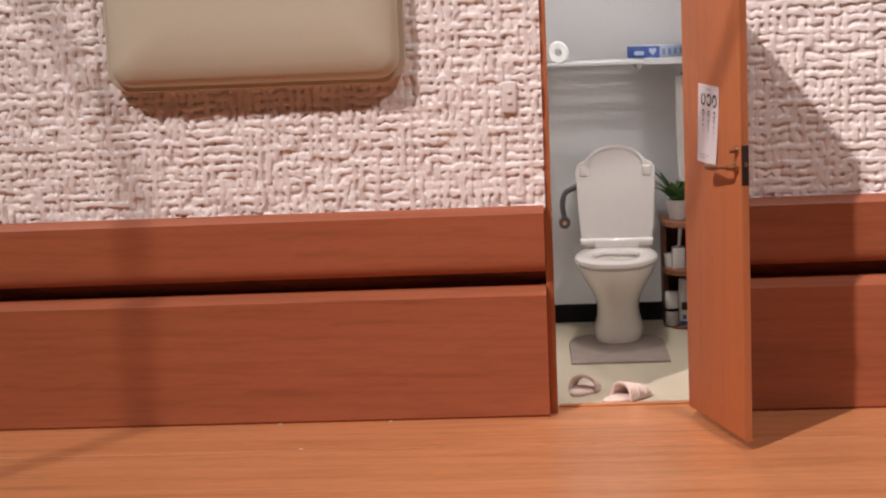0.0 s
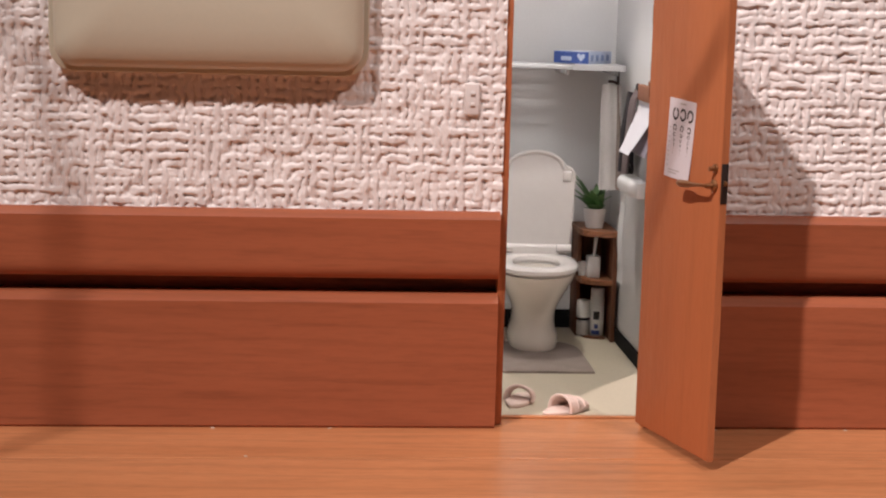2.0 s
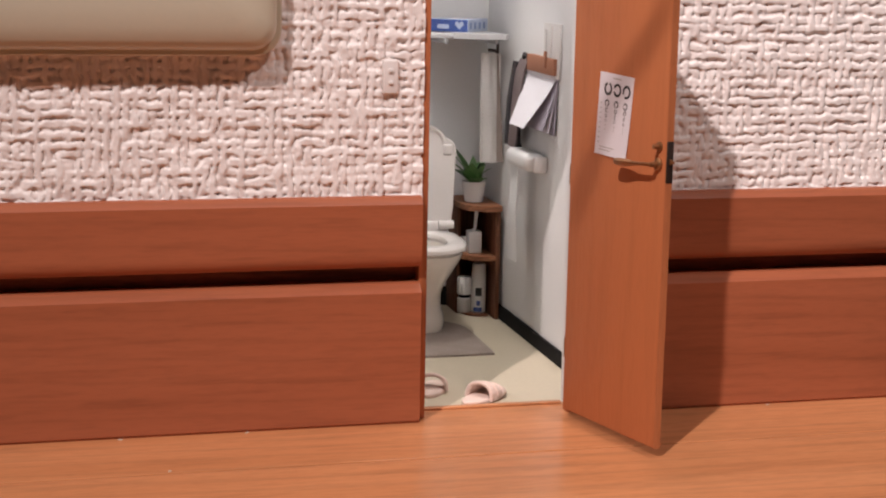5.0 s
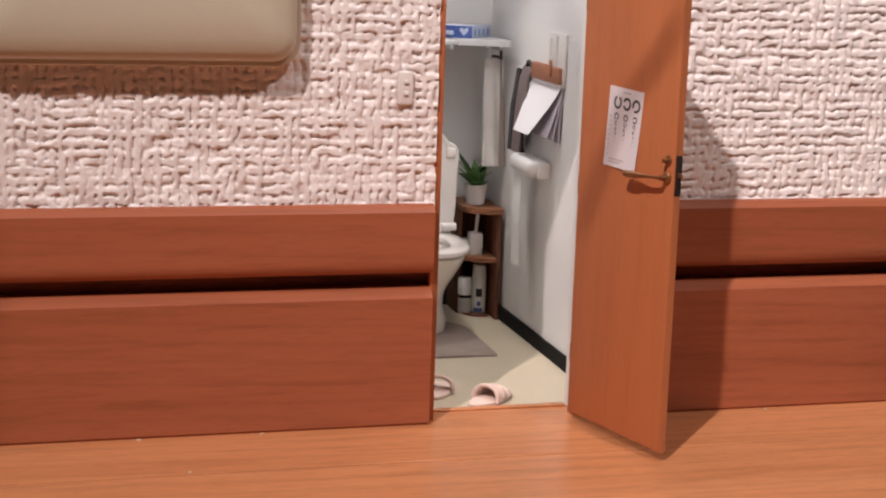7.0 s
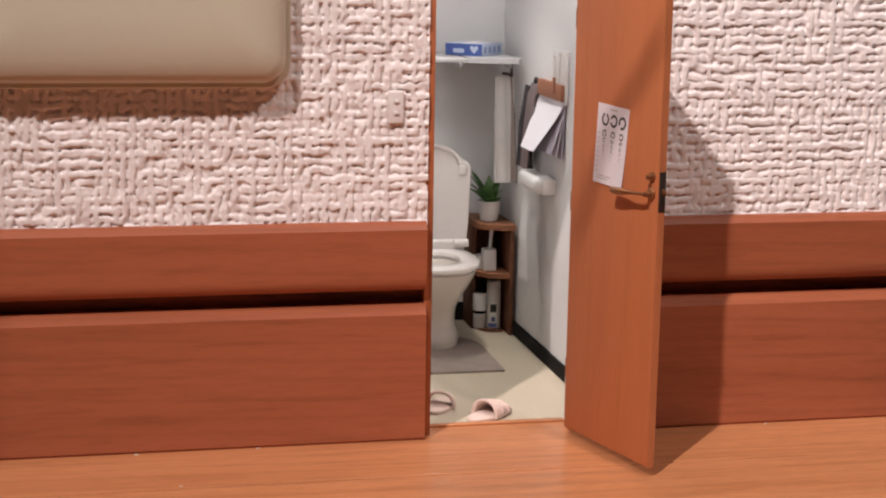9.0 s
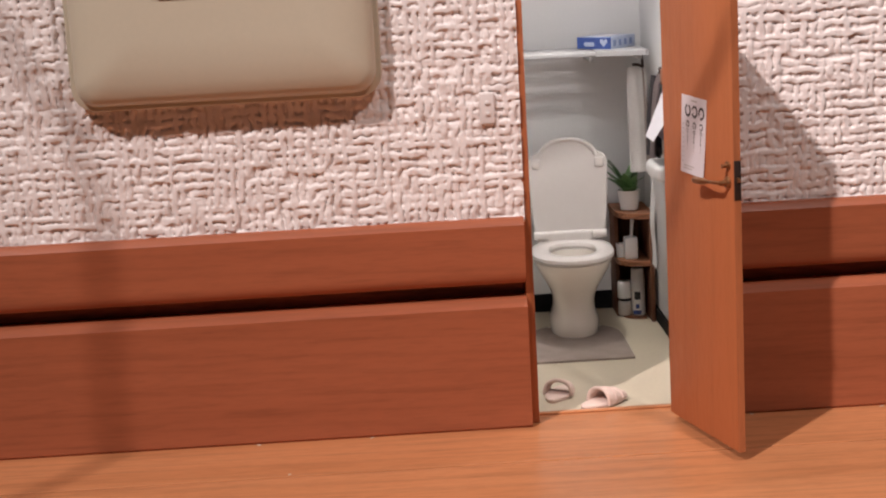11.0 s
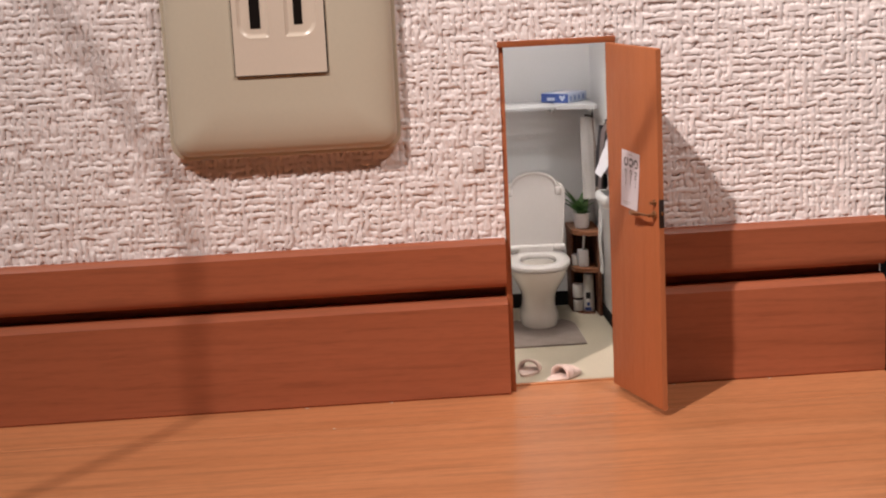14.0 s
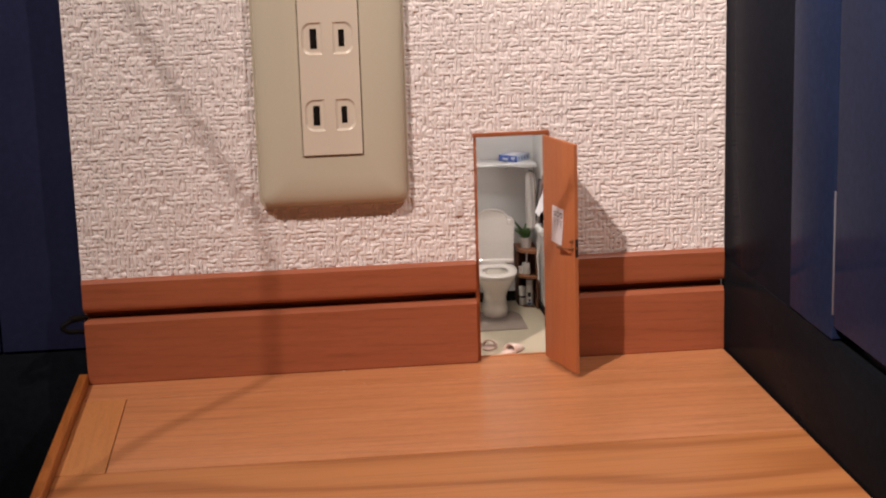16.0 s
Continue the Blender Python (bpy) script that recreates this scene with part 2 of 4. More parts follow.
def mesh_from(name, bm, material, smooth=False):
    for v in bm.verts:
        v.co = v.co * MM
    me = bpy.data.meshes.new(name)
    bmesh.ops.recalc_face_normals(bm, faces=bm.faces[:])
    bm.to_mesh(me)
    bm.free()
    me.materials.append(material)
    if smooth:
        me.polygons.foreach_set("use_smooth", [True] * len(me.polygons))
        me.set_sharp_from_angle(angle=radians(40))
    return me


def part(name, bm, material, parent=None, label="", smooth=True):
    ob = new(name, mesh_from(name, bm, material, smooth))
    ob.parent = parent
    return tagged(ob, label)


def solid(name, bm, material, label="", category="", smooth=False):
    return tagged(part(name, bm, material, None, label, smooth), category=category, kind="structure")


def box(lo, hi, bevel=0.0, seg=2, bm=None):
    own = bm or bmesh.new()
    made = bmesh.ops.create_cube(own, size=1)["verts"]
    for v in made:
        v.co = Vector([a + (b - a) * (c + 0.5) for a, b, c in zip(lo, hi, v.co)])
    if bevel:
        edges = list({e for v in made for e in v.link_edges})
        bmesh.ops.bevel(own, geom=edges, offset=bevel, segments=seg, affect="EDGES", profile=0.5)
    return own


def loft(rings, bm=None, caps=(True, True)):
    own = bm or bmesh.new()
    rows = [[own.verts.new(p) for p in ring] for ring in rings]
    n = len(rows[0])
    for a, b in zip(rows, rows[1:]):
        for i in range(n):
            own.faces.new((a[i], a[(i + 1) % n], b[(i + 1) % n], b[i]))
    if caps[0]:
        own.faces.new(rows[0][::-1])
    if caps[1]:
        own.faces.new(rows[-1])
    return own


def lathe(profile, seg=24, x=0.0, y=0.0, bm=None, caps=(True, True)):
    return loft([[(x + r * math.cos(2 * math.pi * i / seg), y + r * math.sin(2 * math.pi * i / seg), z) for i in range(seg)] for r, z in profile], bm, caps)


def tube(points, radius, seg=8, bm=None, flat=1.0):
    pts = [Vector(p) for p in points]
    rings, up = [], Vector((0.31, 0.2, 0.93))
    for i, p in enumerate(pts):
        d = (pts[min(i + 1, len(pts) - 1)] - pts[max(i - 1, 0)]).normalized()
        a = d.cross(up).normalized()
        b = d.cross(a).normalized()
        r = radius[i] if isinstance(radius, (list, tuple)) else radius
        rings.append([p + a * r * math.cos(2 * math.pi * j / seg) + b * r * flat * math.sin(2 * math.pi * j / seg) for j in range(seg)])
    return loft(rings, bm)


def smooth_line(points, steps=6):
    """A Catmull-Rom line through the points."""
    p = [Vector(q) for q in points]
    p = [2 * p[0] - p[1]] + p + [2 * p[-1] - p[-2]]
    out = []
    for a, b, c, d in zip(p, p[1:], p[2:], p[3:]):
        for k in range(steps):
            s = k / steps
            out.append(0.5 * (2 * b + (c - a) * s + (2 * a - 5 * b + 4 * c - d) * s * s + (3 * b - a - 3 * c + d) * s ** 3))
    return out + [p[-2]]


def prism(outline, place, depth, bm=None):
    """An outline of (u, v), laid by place(u, v, w), from w = 0 to w = depth."""
    own = bm or bmesh.new()
    return loft([[place(u, v, w) for u, v in outline] for w in (0.0, depth)], own)


def rounded(x0, y0, x1, y1, r, seg=5):
    out = []
    for cx, cy, a0 in ((x1 - r, y1 - r, 0), (x0 + r, y1 - r, 90), (x0 + r, y0 + r, 180), (x1 - r, y0 + r, 270)):
        for k in range(seg + 1):
            a = radians(a0 + 90 * k / seg)
            out.append((cx + r * math.cos(a), cy + r * math.sin(a)))
    return out


def sheet(grid, thick, bm=None):
    """A thin curved sheet from a grid of points, with thickness."""
    own = bm or bmesh.new()
    rows = [[own.verts.new(p) for p in row] for row in grid]
    faces = [own.faces.new((a[i], a[i + 1], b[i + 1], b[i])) for a, b in zip(rows, rows[1:]) for i in range(len(a) - 1)]
    bmesh.ops.recalc_face_normals(own, faces=faces)
    bmesh.ops.solidify(own, geom=faces, thickness=thick)
    return own


# ---- walls and floor of the niche ----
WALL_Y, LEFT, RIGHT = 3.5, -185.3, 121.2


def lattice(rng, x, z, size):
    """Smooth random values between -1 and 1 over x and z, with cells of the given size."""
    u, v = x / size + 500.0, z / size + 500.0
    table = rng.uniform(-1, 1, (128, 128))
    i, j = np.floor(u).astype(int), np.floor(v).astype(int)
    a, b = u - i, v - j
    a, b = a * a * (3 - 2 * a), b * b * (3 - 2 * b)
    at = lambda p, q: table[p % 128, q % 128]
    return (at(i, j) * (1 - a) + at(i + 1, j) * a) * (1 - b) + (at(i, j + 1) * (1 - a) + at(i + 1, j + 1) * a) * b


def threads(rng, across, along, pitch, length, full):
    """Flat-topped raised threads that run along one way, a pitch apart, each rising and sinking on its way."""
    n = np.floor(across / pitch).astype(int)
    off = across / pitch - n - 0.5 + rng.uniform(-0.13, 0.13, 4096)[n % 4096]
    table = rng.uniform(-1, 1, (257, 512))
    v = along / length + rng.uniform(0, 60, 4096)[n % 4096] + 500.0
    j = np.floor(v).astype(int)
    f = v - j
    f = f * f * (3 - 2 * f)
    rise = table[n % 257, j % 512] * (1 - f) + table[n % 257, (j + 1) % 512] * f
    ridge = np.clip((0.47 - np.abs(off)) / 0.24, 0, 1)
    return np.clip(full + 0.60 * rise, 0.15, 1) * ridge * ridge * (3 - 2 * ridge)


def emboss(x, z):
    """The height of the wallpaper's woven relief, in millimetres: a melted net of threads with small pits."""
    rng = np.random.default_rng(11)
    wx = x + 0.36 * lattice(rng, x, z, 3.2) + 0.40 * lattice(rng, x, z, 1.4)
    wz = z + 0.36 * lattice(rng, x, z, 3.2) + 0.40 * lattice(rng, x, z, 1.4)
    zone = lattice(rng, x, z, 5.0)
    right = np.clip((x - 38) / 25, 0, 1)
    upright = threads(rng, wx, wz, 1.98, 2.6, 0.85 + 0.18 * zone - 0.20 * right)
    level = threads(rng, wz, wx, 2.04, 2.6, 0.62 - 0.18 * zone + 0.12 * right)
    pit = (1 - upright) * (1 - level)
    fill = np.clip(1.05 + 0.9 * lattice(rng, x, z, 2.2), 0.1, 1)
    h = 0.95 - 0.92 * pit * fill + 0.16 * np.maximum(upright, level) + 0.21 * lattice(rng, x, z, 2.8) + 0.08 * lattice(rng, x, z, 1.0)
    return (0.95 - 0.10 * right) * h + 0.03


def relief_wall(name, x0, x1, z0, z1, step=0.25):
    nx, nz = int((x1 - x0) / step) + 1, int((z1 - z0) / step) + 1
    xs, zs = np.meshgrid(np.linspace(x0, x1, nx), np.linspace(z0, z1, nz), indexing="xy")
    co = np.stack([xs, WALL_Y - emboss(xs, zs), zs], -1).reshape(-1, 3) * MM
    n = np.arange(nx * nz).reshape(nz, nx)
    quads = np.stack([n[:-1, :-1], n[:-1, 1:], n[1:, 1:], n[1:, :-1]], -1).reshape(-1, 4)
    me = bpy.data.meshes.new(name)
    me.vertices.add(len(co))
    me.vertices.foreach_set("co", co.ravel())
    me.loops.add(quads.size)
    me.loops.foreach_set("vertex_index", quads.ravel())
    me.polygons.add(len(quads))
    me.polygons.foreach_set("loop_start", np.arange(0, quads.size, 4))
    me.polygons.foreach_set("use_smooth", np.ones(len(quads), bool))
    me.update()
    me.materials.append(M_PAPER)
    return tagged(new(name, me), "white woven-embossed wallpaper above the baseboard", "wall", kind="structure")


relief_wall("wall_north_1", LEFT, 0.4, 49.0, 190.0)
relief_wall("wall_north_2", 36.0, RIGHT + 0.3, 49.0, 190.0)
relief_wall("wall_north_3", 0.4, 36.0, 110.2, 190.0)
core = bmesh.new()
for x0, x1 in ((LEFT, 0.0), (36.5, RIGHT + 4)):
    box((x0, 7.6, 0), (x1, 10.4, 48.8), bm=core)
    box((x0, WALL_Y + 0.6, 48.9), (x1, 10.4, 330), bm=core)
box((0.05, WALL_Y + 0.6, 111.6), (36.45, 10.4, 330), bm=core)
solid("wall_north_core", core, M_PAPER, "plain wall behind the wallpaper", "wall")
upper = box((LEFT, WALL_Y - 0.5, 190.0), (RIGHT + 4, WALL_Y + 0.5, 330))
solid("wall_north_4", upper, M_PAPER, "upper wall covered in white wallpaper", "wall")

# floor: long boards, a border board and a raised edge trim
floor_slab = solid("floor", box((LEFT - 1, -219.6, -14), (RIGHT + 2, 10.4, -3.0)), M_SEAM, "varnished light-brown wooden shelf floor", "floor")


def plank(lo, hi, material):
    bm = box(lo, hi, 0.2, 2)
    return part("plank", bm, material, floor_slab, smooth=False)


plank((LEFT, -24.0, -2.9), (RIGHT, 10.2, 0.0), M_FLOOR)
plank((LEFT + 20.0, -121.7, -2.9), (RIGHT, -24.6, -0.05), M_FLOOR)
plank((LEFT, -121.7, -2.9), (LEFT + 19.6, -24.4, -0.03), M_FLOOR_Y)
plank((LEFT, -219.9, -2.9), (RIGHT, -122.5, -0.1), M_FLOOR_FRONT)
solid("trim", box((LEFT - 4.6, -220, -14), (LEFT - 0.2, 3.0, 5.0), 0.9, 3), M_LIP, "raised orange-brown wooden edge trim beside the floor", "trim")


def baseboard(name, x0, x1, label):
    ob = thing(name, x0, 0, 0, label, "baseboard", kind="structure")
    w = x1 - x0

    def rail(profile, material, kind):
        part(kind, loft([[(x, y, z) for y, z in profile] for x in (0.0, w)]), material, ob, smooth=True)

    rail([(0.35, 0), (0.3, 0.35), (0, 0.6), (0, 29.5), (1.75, 31.0), (2.0, 31.17), (2.35, 31.29), (2.8, 31.35), (7.4, 31.35), (7.4, 0)], M_BASE, "lower_board")
    rail([(6.6, 31.4), (6.6, 35.1), (7.4, 35.1), (7.4, 31.4)], M_GROOVE, "groove_strip")
    rail([(2.6, 34.75), (1.8, 34.95), (1.15, 35.35), (0.65, 35.9), (0.28, 36.7), (0.07, 37.6), (0, 38.6), (0, 48.9), (1.15, 50.25), (1.4, 50.46), (1.8, 50.56), (WALL_Y + 0.4, 50.6), (WALL_Y + 0.4, 48.7), (7.4, 48.7), (7.4, 35.2), (3.6, 34.7)], M_BASE, "upper_board")
    return ob


baseboard("baseboard_1", LEFT, -0.03, "red-brown wood-grained baseboard with a horizontal groove")
baseboard("baseboard_2", 36.6, RIGHT, "red-brown wood-grained baseboard with a horizontal groove")

# dark glossy cabinets on both flanks
side = thing("cabinet", RIGHT + 0.4, 0, 0, "dark navy glossy cabinet side beside the floor", "cabinet")
part("back_panel", box((0.6, -97.5, 22.0), (14, 12, 190), 0.5), M_DARK, side)
part("front_panel", box((0.0, -151.0, 46.5), (14, -98.3, 190), 0.9, 3), M_NAVY, side)
part("door_panel", box((0.0, -420, 52), (14, -152.0, 190), 1.2, 4), M_NAVY, side)
part("plinth", box((0.3, -420, -14), (14, 12, 46), 0.4), M_BLACKBASE, side, "black plinth")
# highlight along the panel's rounded edge, put into a pale strip
part("glint_strip", box((-0.15, -151.9, 57), (0.6, -151.1, 106), 0.15), M_GLINT, side, "pale strip standing for the highlight on the panel's edge")
rear = thing("cabinet", -192.3, 15, -60, "dark navy glossy cabinet front behind the wall's end", "cabinet")
part("front_panel", box((-34.0, 0, 74), (8.0, 10, 330), 0.6, 3), M_INDIGO, rear)
part("front_panel", box((-260.0, 0, 74), (-35.0, 10, 330), 0.6, 3), M_INDIGO, rear)
part("plinth", box((-260, 1.0, 0), (8.0, 10, 73.2), 0.4), M_BLACKBASE, rear, "black plinth")
solid("ground", box((-1700, -2300, -64), (1300, 150, -60)), M_BLACKBASE, "dark floor below the raised wooden boards", "floor")
solid("wall_back", box((-1700, 140, -60), (1300, 150, 2300)), M_SHELL, "plain pale wall closing the room", "wall")
solid("wall_south", box((-1700, -2310, -60), (1300, -2300, 2300)), M_SHELL, "plain pale wall closing the room", "wall")
solid("wall_west", box((-1710, -2310, -60), (-1700, 150, 2300)), M_SHELL, "plain pale wall closing the room", "wall")
solid("wall_east", box((1300, -2310, -60), (1310, 150, 2300)), M_SHELL, "plain pale wall closing the room", "wall")
solid("ceiling", box((-1710, -2310, 2300), (1310, 150, 2310)), M_SHELL, "plain pale ceiling closing the room", "ceiling")

# ---- the little door ----
door = thing("door_1", 0, 0, 0, "small orange-brown wooden door standing wide open", "door", kind="structure")
part("jamb", box((0.0, 3.3, 0.0), (1.9, 10.5, 109.6), 0.25), M_JAMB, door)
part("jamb", box((34.8, 2.0, 0.0), (36.5, 5.0, 109.6), 0.25), M_JAMB, door)
part("reveal", box((36.4, 5.05, 0.6), (36.8, 10.4, 109.6)), M_ROOMWALL, door, "white reveal behind the jamb")
part("head", box((0.0, 1.9, 109.6), (36.5, 10.5, 111.5), 0.25), M_HEAD, door)
part("threshold", box((2.2, 9.0, 0.0), (35.9, 10.8, 0.55), 0.2), M_FLOOR, door)

# the leaf: u runs along it from the hinge, w out of the face that is seen
HINGE, ALONG, REACH = Vector((32.6, -1.2, 0)), Vector((9.2, -32.6, 0)).normalized(), 0.94
OUT = Vector((ALONG.y, -ALONG.x, 0))


def on_leaf(u, z, w=0.0):
    return HINGE + ALONG * (u * REACH) + OUT * w + Vector((0, 0, z))


def leaf_box(u0, z0, w0, u1, z1, w1, bevel=0.0, seg=2):
    bm = box((u0, w0, z0), (u1, w1, z1), bevel, seg)
    for v in bm.verts:
        v.co = on_leaf(v.co.x, v.co.z, v.co.y)
    return bm


leaf = part("leaf", leaf_box(0, 2.1, -1.7, 35.6, 109.8, 0.0, 0.35), M_DOOR, door)
part("edge_strip", leaf_box(35.62, 2.1, -1.6, 35.9, 109.5, -0.1), M_EDGE, leaf)
part("face_plate", leaf_box(35.7, 57.6, -1.62, 36.0, 66.0, -0.08, 0.03), M_IRON, leaf, "dark metal lock plate")
bolt = box((35.9, -1.15, 61.3), (37.3, -0.55, 62.5), 0.12)
for v in bolt.verts:
    taper = 1.0 - 0.55 * max(0.0, v.co.x - 36.2) / 1.1
    v.co = on_leaf(v.co.x, 61.9 + (v.co.z - 61.9) * taper, -0.85 + (v.co.y + 0.85) * taper)
part("latch_bolt", bolt, M_BRASS, leaf, "dull brass latch bolt")
handle_rose = lathe([(0.2, 0), (1.3, 0), (1.3, 0.45), (1.0, 0.75), (0.6, 0.8), (0.55, 2.2), (0.2, 2.3)], 16)
for v in handle_rose.verts:
    v.co = on_leaf(33.3 + v.co.x, 61.2 + v.co.y, v.co.z)
handle = part("door_handle", handle_rose, M_BRASS, leaf, "brass lever handle")
lever_line = [on_leaf(33.5, 61.2, 2.1), on_leaf(31.9, 61.2, 2.4), on_leaf(27.6, 60.9, 2.4), on_leaf(23.2, 60.6, 2.3), on_leaf(21.0, 60.5, 2.0)]
part("lever", tube(smooth_line(lever_line, 4), [0.5] * 7 + [0.52, 0.6, 0.8, 0.98] + [1.05] * 5 + [0.9], 10, flat=0.75), M_BRASS, handle)
turn = lathe([(0.15, 0), (1.05, 0), (1.0, 0.4), (0.5, 0.5), (0.5, 1.6), (0.15, 1.7)], 12)
for v in turn.verts:
    v.co = on_leaf(33.4 + v.co.x, 64.8 + v.co.y, v.co.z)
part("thumb_turn", turn, M_BRASS, leaf, "brass thumb turn")
for z in (16, 55, 96):
    part("hinge", tube([on_leaf(-0.5, z - 2.2, -0.9), on_leaf(-0.5, z + 2.2, -0.9)], 0.55, 8), M_BRASS, door)

# eye chart taped to the leaf
chart = thing("eye_chart", *on_leaf(16.5, 59.6, 0.1), "white paper eye chart with ring symbols taped to the door", "poster")
BASE = on_leaf(16.5, 59.6, 0.1)


def on_chart(a, b, w=0.0):
    """a and b from 0 to 1 across and up the chart."""
    u = (9.7 * (1 - a) + 21.8 * a) * (1 - b) + (10.9 * (1 - a) + 23.5 * a) * b
    z = (61.0 * (1 - a) + 60.6 * a) * (1 - b) + (78.4 * (1 - a) + 77.8 * a) * b
    curl = 0.28 * (1 - b) ** 3 * (0.4 + a) + 0.10
    return on_leaf(u, z, curl + w) - BASE


part("sheet", sheet([[on_chart(a / 8, b / 10) for a in range(9)] for b in range(11)], 0.08), M_SHEET, chart)


def ring_symbol(a, b, r, width, gap_at, ink):
    bm = bmesh.new()
    seg, gap = 22, 40 if r > 0.6 else 60
    angles = [radians(gap_at + gap / 2 + (360 - gap) * k / seg) for k in range(seg + 1)]
    rows = []
    for ang in angles:
        ca, sa = math.cos(ang), math.sin(ang)
        rows.append([bm.verts.new(on_chart(a + q * ca / 12.3, b + q * sa / 17.4, w)) for q, w in ((r - width, 0.03), (r, 0.03), (r, 0.06), (r - width, 0.06))])
    for p, q in zip(rows, rows[1:]):
        for k in range(4):
            bm.faces.new((p[k], p[(k + 1) % 4], q[(k + 1) % 4], q[k]))
    part("ring_symbol", bm, ink, chart, smooth=False)


for col, gaps in ((0.27, (90, 270, 0, 90, 180, 0, 270)), (0.545, (180, 270, 90, 0, 270, 90, 0)), (0.82, (225, 180, 270, 0, 90, 180, 0))):
    for row, (b, r) in enumerate(((0.81, 1.42), (0.635, 0.78), (0.55, 0.50), (0.48, 0.38), (0.42, 0.30), (0.365, 0.24), (0.315, 0.2))):
        ring_symbol(col, b, r, r * 0.36, gaps[row], M_INK if row < 5 else M_GREYINK)


def chart_bar(a0, a1, b0, b1, ink):
    bm = loft([[on_chart(a0, b0, w), on_chart(a1, b0, w), on_chart(a1, b1, w), on_chart(a0, b1, w)] for w in (0.03, 0.06)])
    part("print_bar", bm, ink, chart, smooth=False)


chart_bar(0.40, 0.64, 0.935, 0.955, M_GREYINK)
for k in range(9):
    chart_bar(0.07, 0.12, 0.62 - 0.06 * k, 0.635 - 0.06 * k, M_GREYINK)
chart_bar(0.15, 0.6, 0.09, 0.105, M_GREYINK)
chart_bar(0.15, 0.5, 0.055, 0.07, M_GREYINK)

# ---- wall outlet ----
outlet = thing("wall_outlet", -65.7, WALL_Y - 0.7, 80.6, "ivory plastic double wall outlet plate with two sockets", "outlet")
PX, PZ0, PZ1 = 35.0, 0.0, 122.0


def plate_ring(inset, y, r):
    return [(x, y, z) for x, z in rounded(-PX + inset, PZ0 + inset, PX - inset, PZ1 - inset, max(0.4, r - inset * 0.6), 6)]


flange = loft([plate_ring(0.5, 0.50, 5.6), plate_ring(0.2, -1.80, 5.6), plate_ring(0.0, -2.50, 5.6), plate_ring(0.0, -3.10, 5.6), plate_ring(0.3, -3.40, 5.6), plate_ring(2.5, -3.45, 5.6)])
part("flange", flange, M_PLATE, outlet)
plate = loft([plate_ring(1.55, -3.40, 5.8), plate_ring(1.35, -3.80, 5.8), plate_ring(1.25, -4.50, 5.8), plate_ring(1.45, -5.40, 5.8), plate_ring(2.1, -6.30, 5.8), plate_ring(3.4, -7.20, 6.0), plate_ring(6.2, -8.20, 6.8), plate_ring(10.0, -8.95, 8.2), plate_ring(15.0, -9.20, 10.0)])
body = part("cover_plate", plate, M_PLATE, outlet)
IX0, IX1, IZ0, IZ1 = -13.5, 13.7, 25.4, 96.6
part("shadow_gap", box((IX0 - 0.25, -9.32, IZ0 - 0.3), (IX1 + 0.35, -9.00, IZ1 + 0.3)), M_SLOT, outlet, smooth=False)


def socket_dish(x, z, cx, cz, out):
    """Depth of a shallow D-shaped dish, from 0 outside to 1 inside, rounder on the outer side."""
    r = np.where((x - cx) * out > 0, 4.6, 1.0)
    qx, qz = np.abs(x - cx) - 4.85 + r, np.abs(z - cz) - 7.6 + r
    d = np.hypot(np.maximum(qx, 0), np.maximum(qz, 0)) + np.minimum(np.maximum(qx, qz), 0) - r
    s = np.clip(-d / 1.5, 0, 1)
    return s * s * (3 - 2 * s)


SOCKETS = [(cx, cz, tall, out) for cz in (43.7, 78.7) for cx, tall, out in ((-7.4, 9.0, -1), (6.6, 7.6, 1))]
insert = part("insert", box((IX0, -9.45, IZ0), (IX1, -9.10, IZ1), 0.1, 2), M_INSERT, outlet)
for cx, cz, tall, out in SOCKETS:
    xs, zs = np.linspace(cx - 5.4, cx + 5.4, 46), np.linspace(cz - 8.1, cz + 8.1, 66)
    gx, gz = np.meshgrid(xs, zs, indexing="xy")
    dish = socket_dish(gx, gz, cx, cz, out)
    edge = np.exp(-((dish - 0.06) / 0.05) ** 2) * 0.10
    gy = -10.15 + 0.60 * dish - edge
    dish_mesh = bmesh.new()
    rows = [[dish_mesh.verts.new((gx[j, i], gy[j, i], gz[j, i])) for i in range(46)] for j in range(66)]
    for p, q in zip(rows, rows[1:]):
        for i in range(45):
            dish_mesh.faces.new((p[i], p[i + 1], q[i + 1], q[i]))
    part("socket_face", dish_mesh, M_INSERT, insert)
    sx, wide = cx - out * 0.65, 0.17 * tall
    part("slot", box((sx - wide, -9.68, cz - tall / 2), (sx + wide, -9.46, cz + tall / 2)), M_SLOT, insert, smooth=False)
face = bmesh.new()
X, Z = (IX0, -12.8, -2.0, 1.2, 12.0, IX1), (IZ0, 35.6, 51.8, 70.6, 86.8, IZ1)
front = [[face.verts.new((x, -10.15, z)) for x in X] for z in Z]
for j in range(5):
    for i in range(5):
        if not (i in (1, 3) and j in (1, 3)):
            face.faces.new((front[j][i], front[j][i + 1], front[j + 1][i + 1], front[j + 1][i]))
rim_edges = [e for e in face.edges if e.is_boundary]
rim_made = bmesh.ops.extrude_edge_only(face, edges=rim_edges)["geom"]
for v in rim_made:
    if isinstance(v, bmesh.types.BMVert):
        v.co.y = -9.4
part("front", face, M_INSERT, insert, smooth=False)

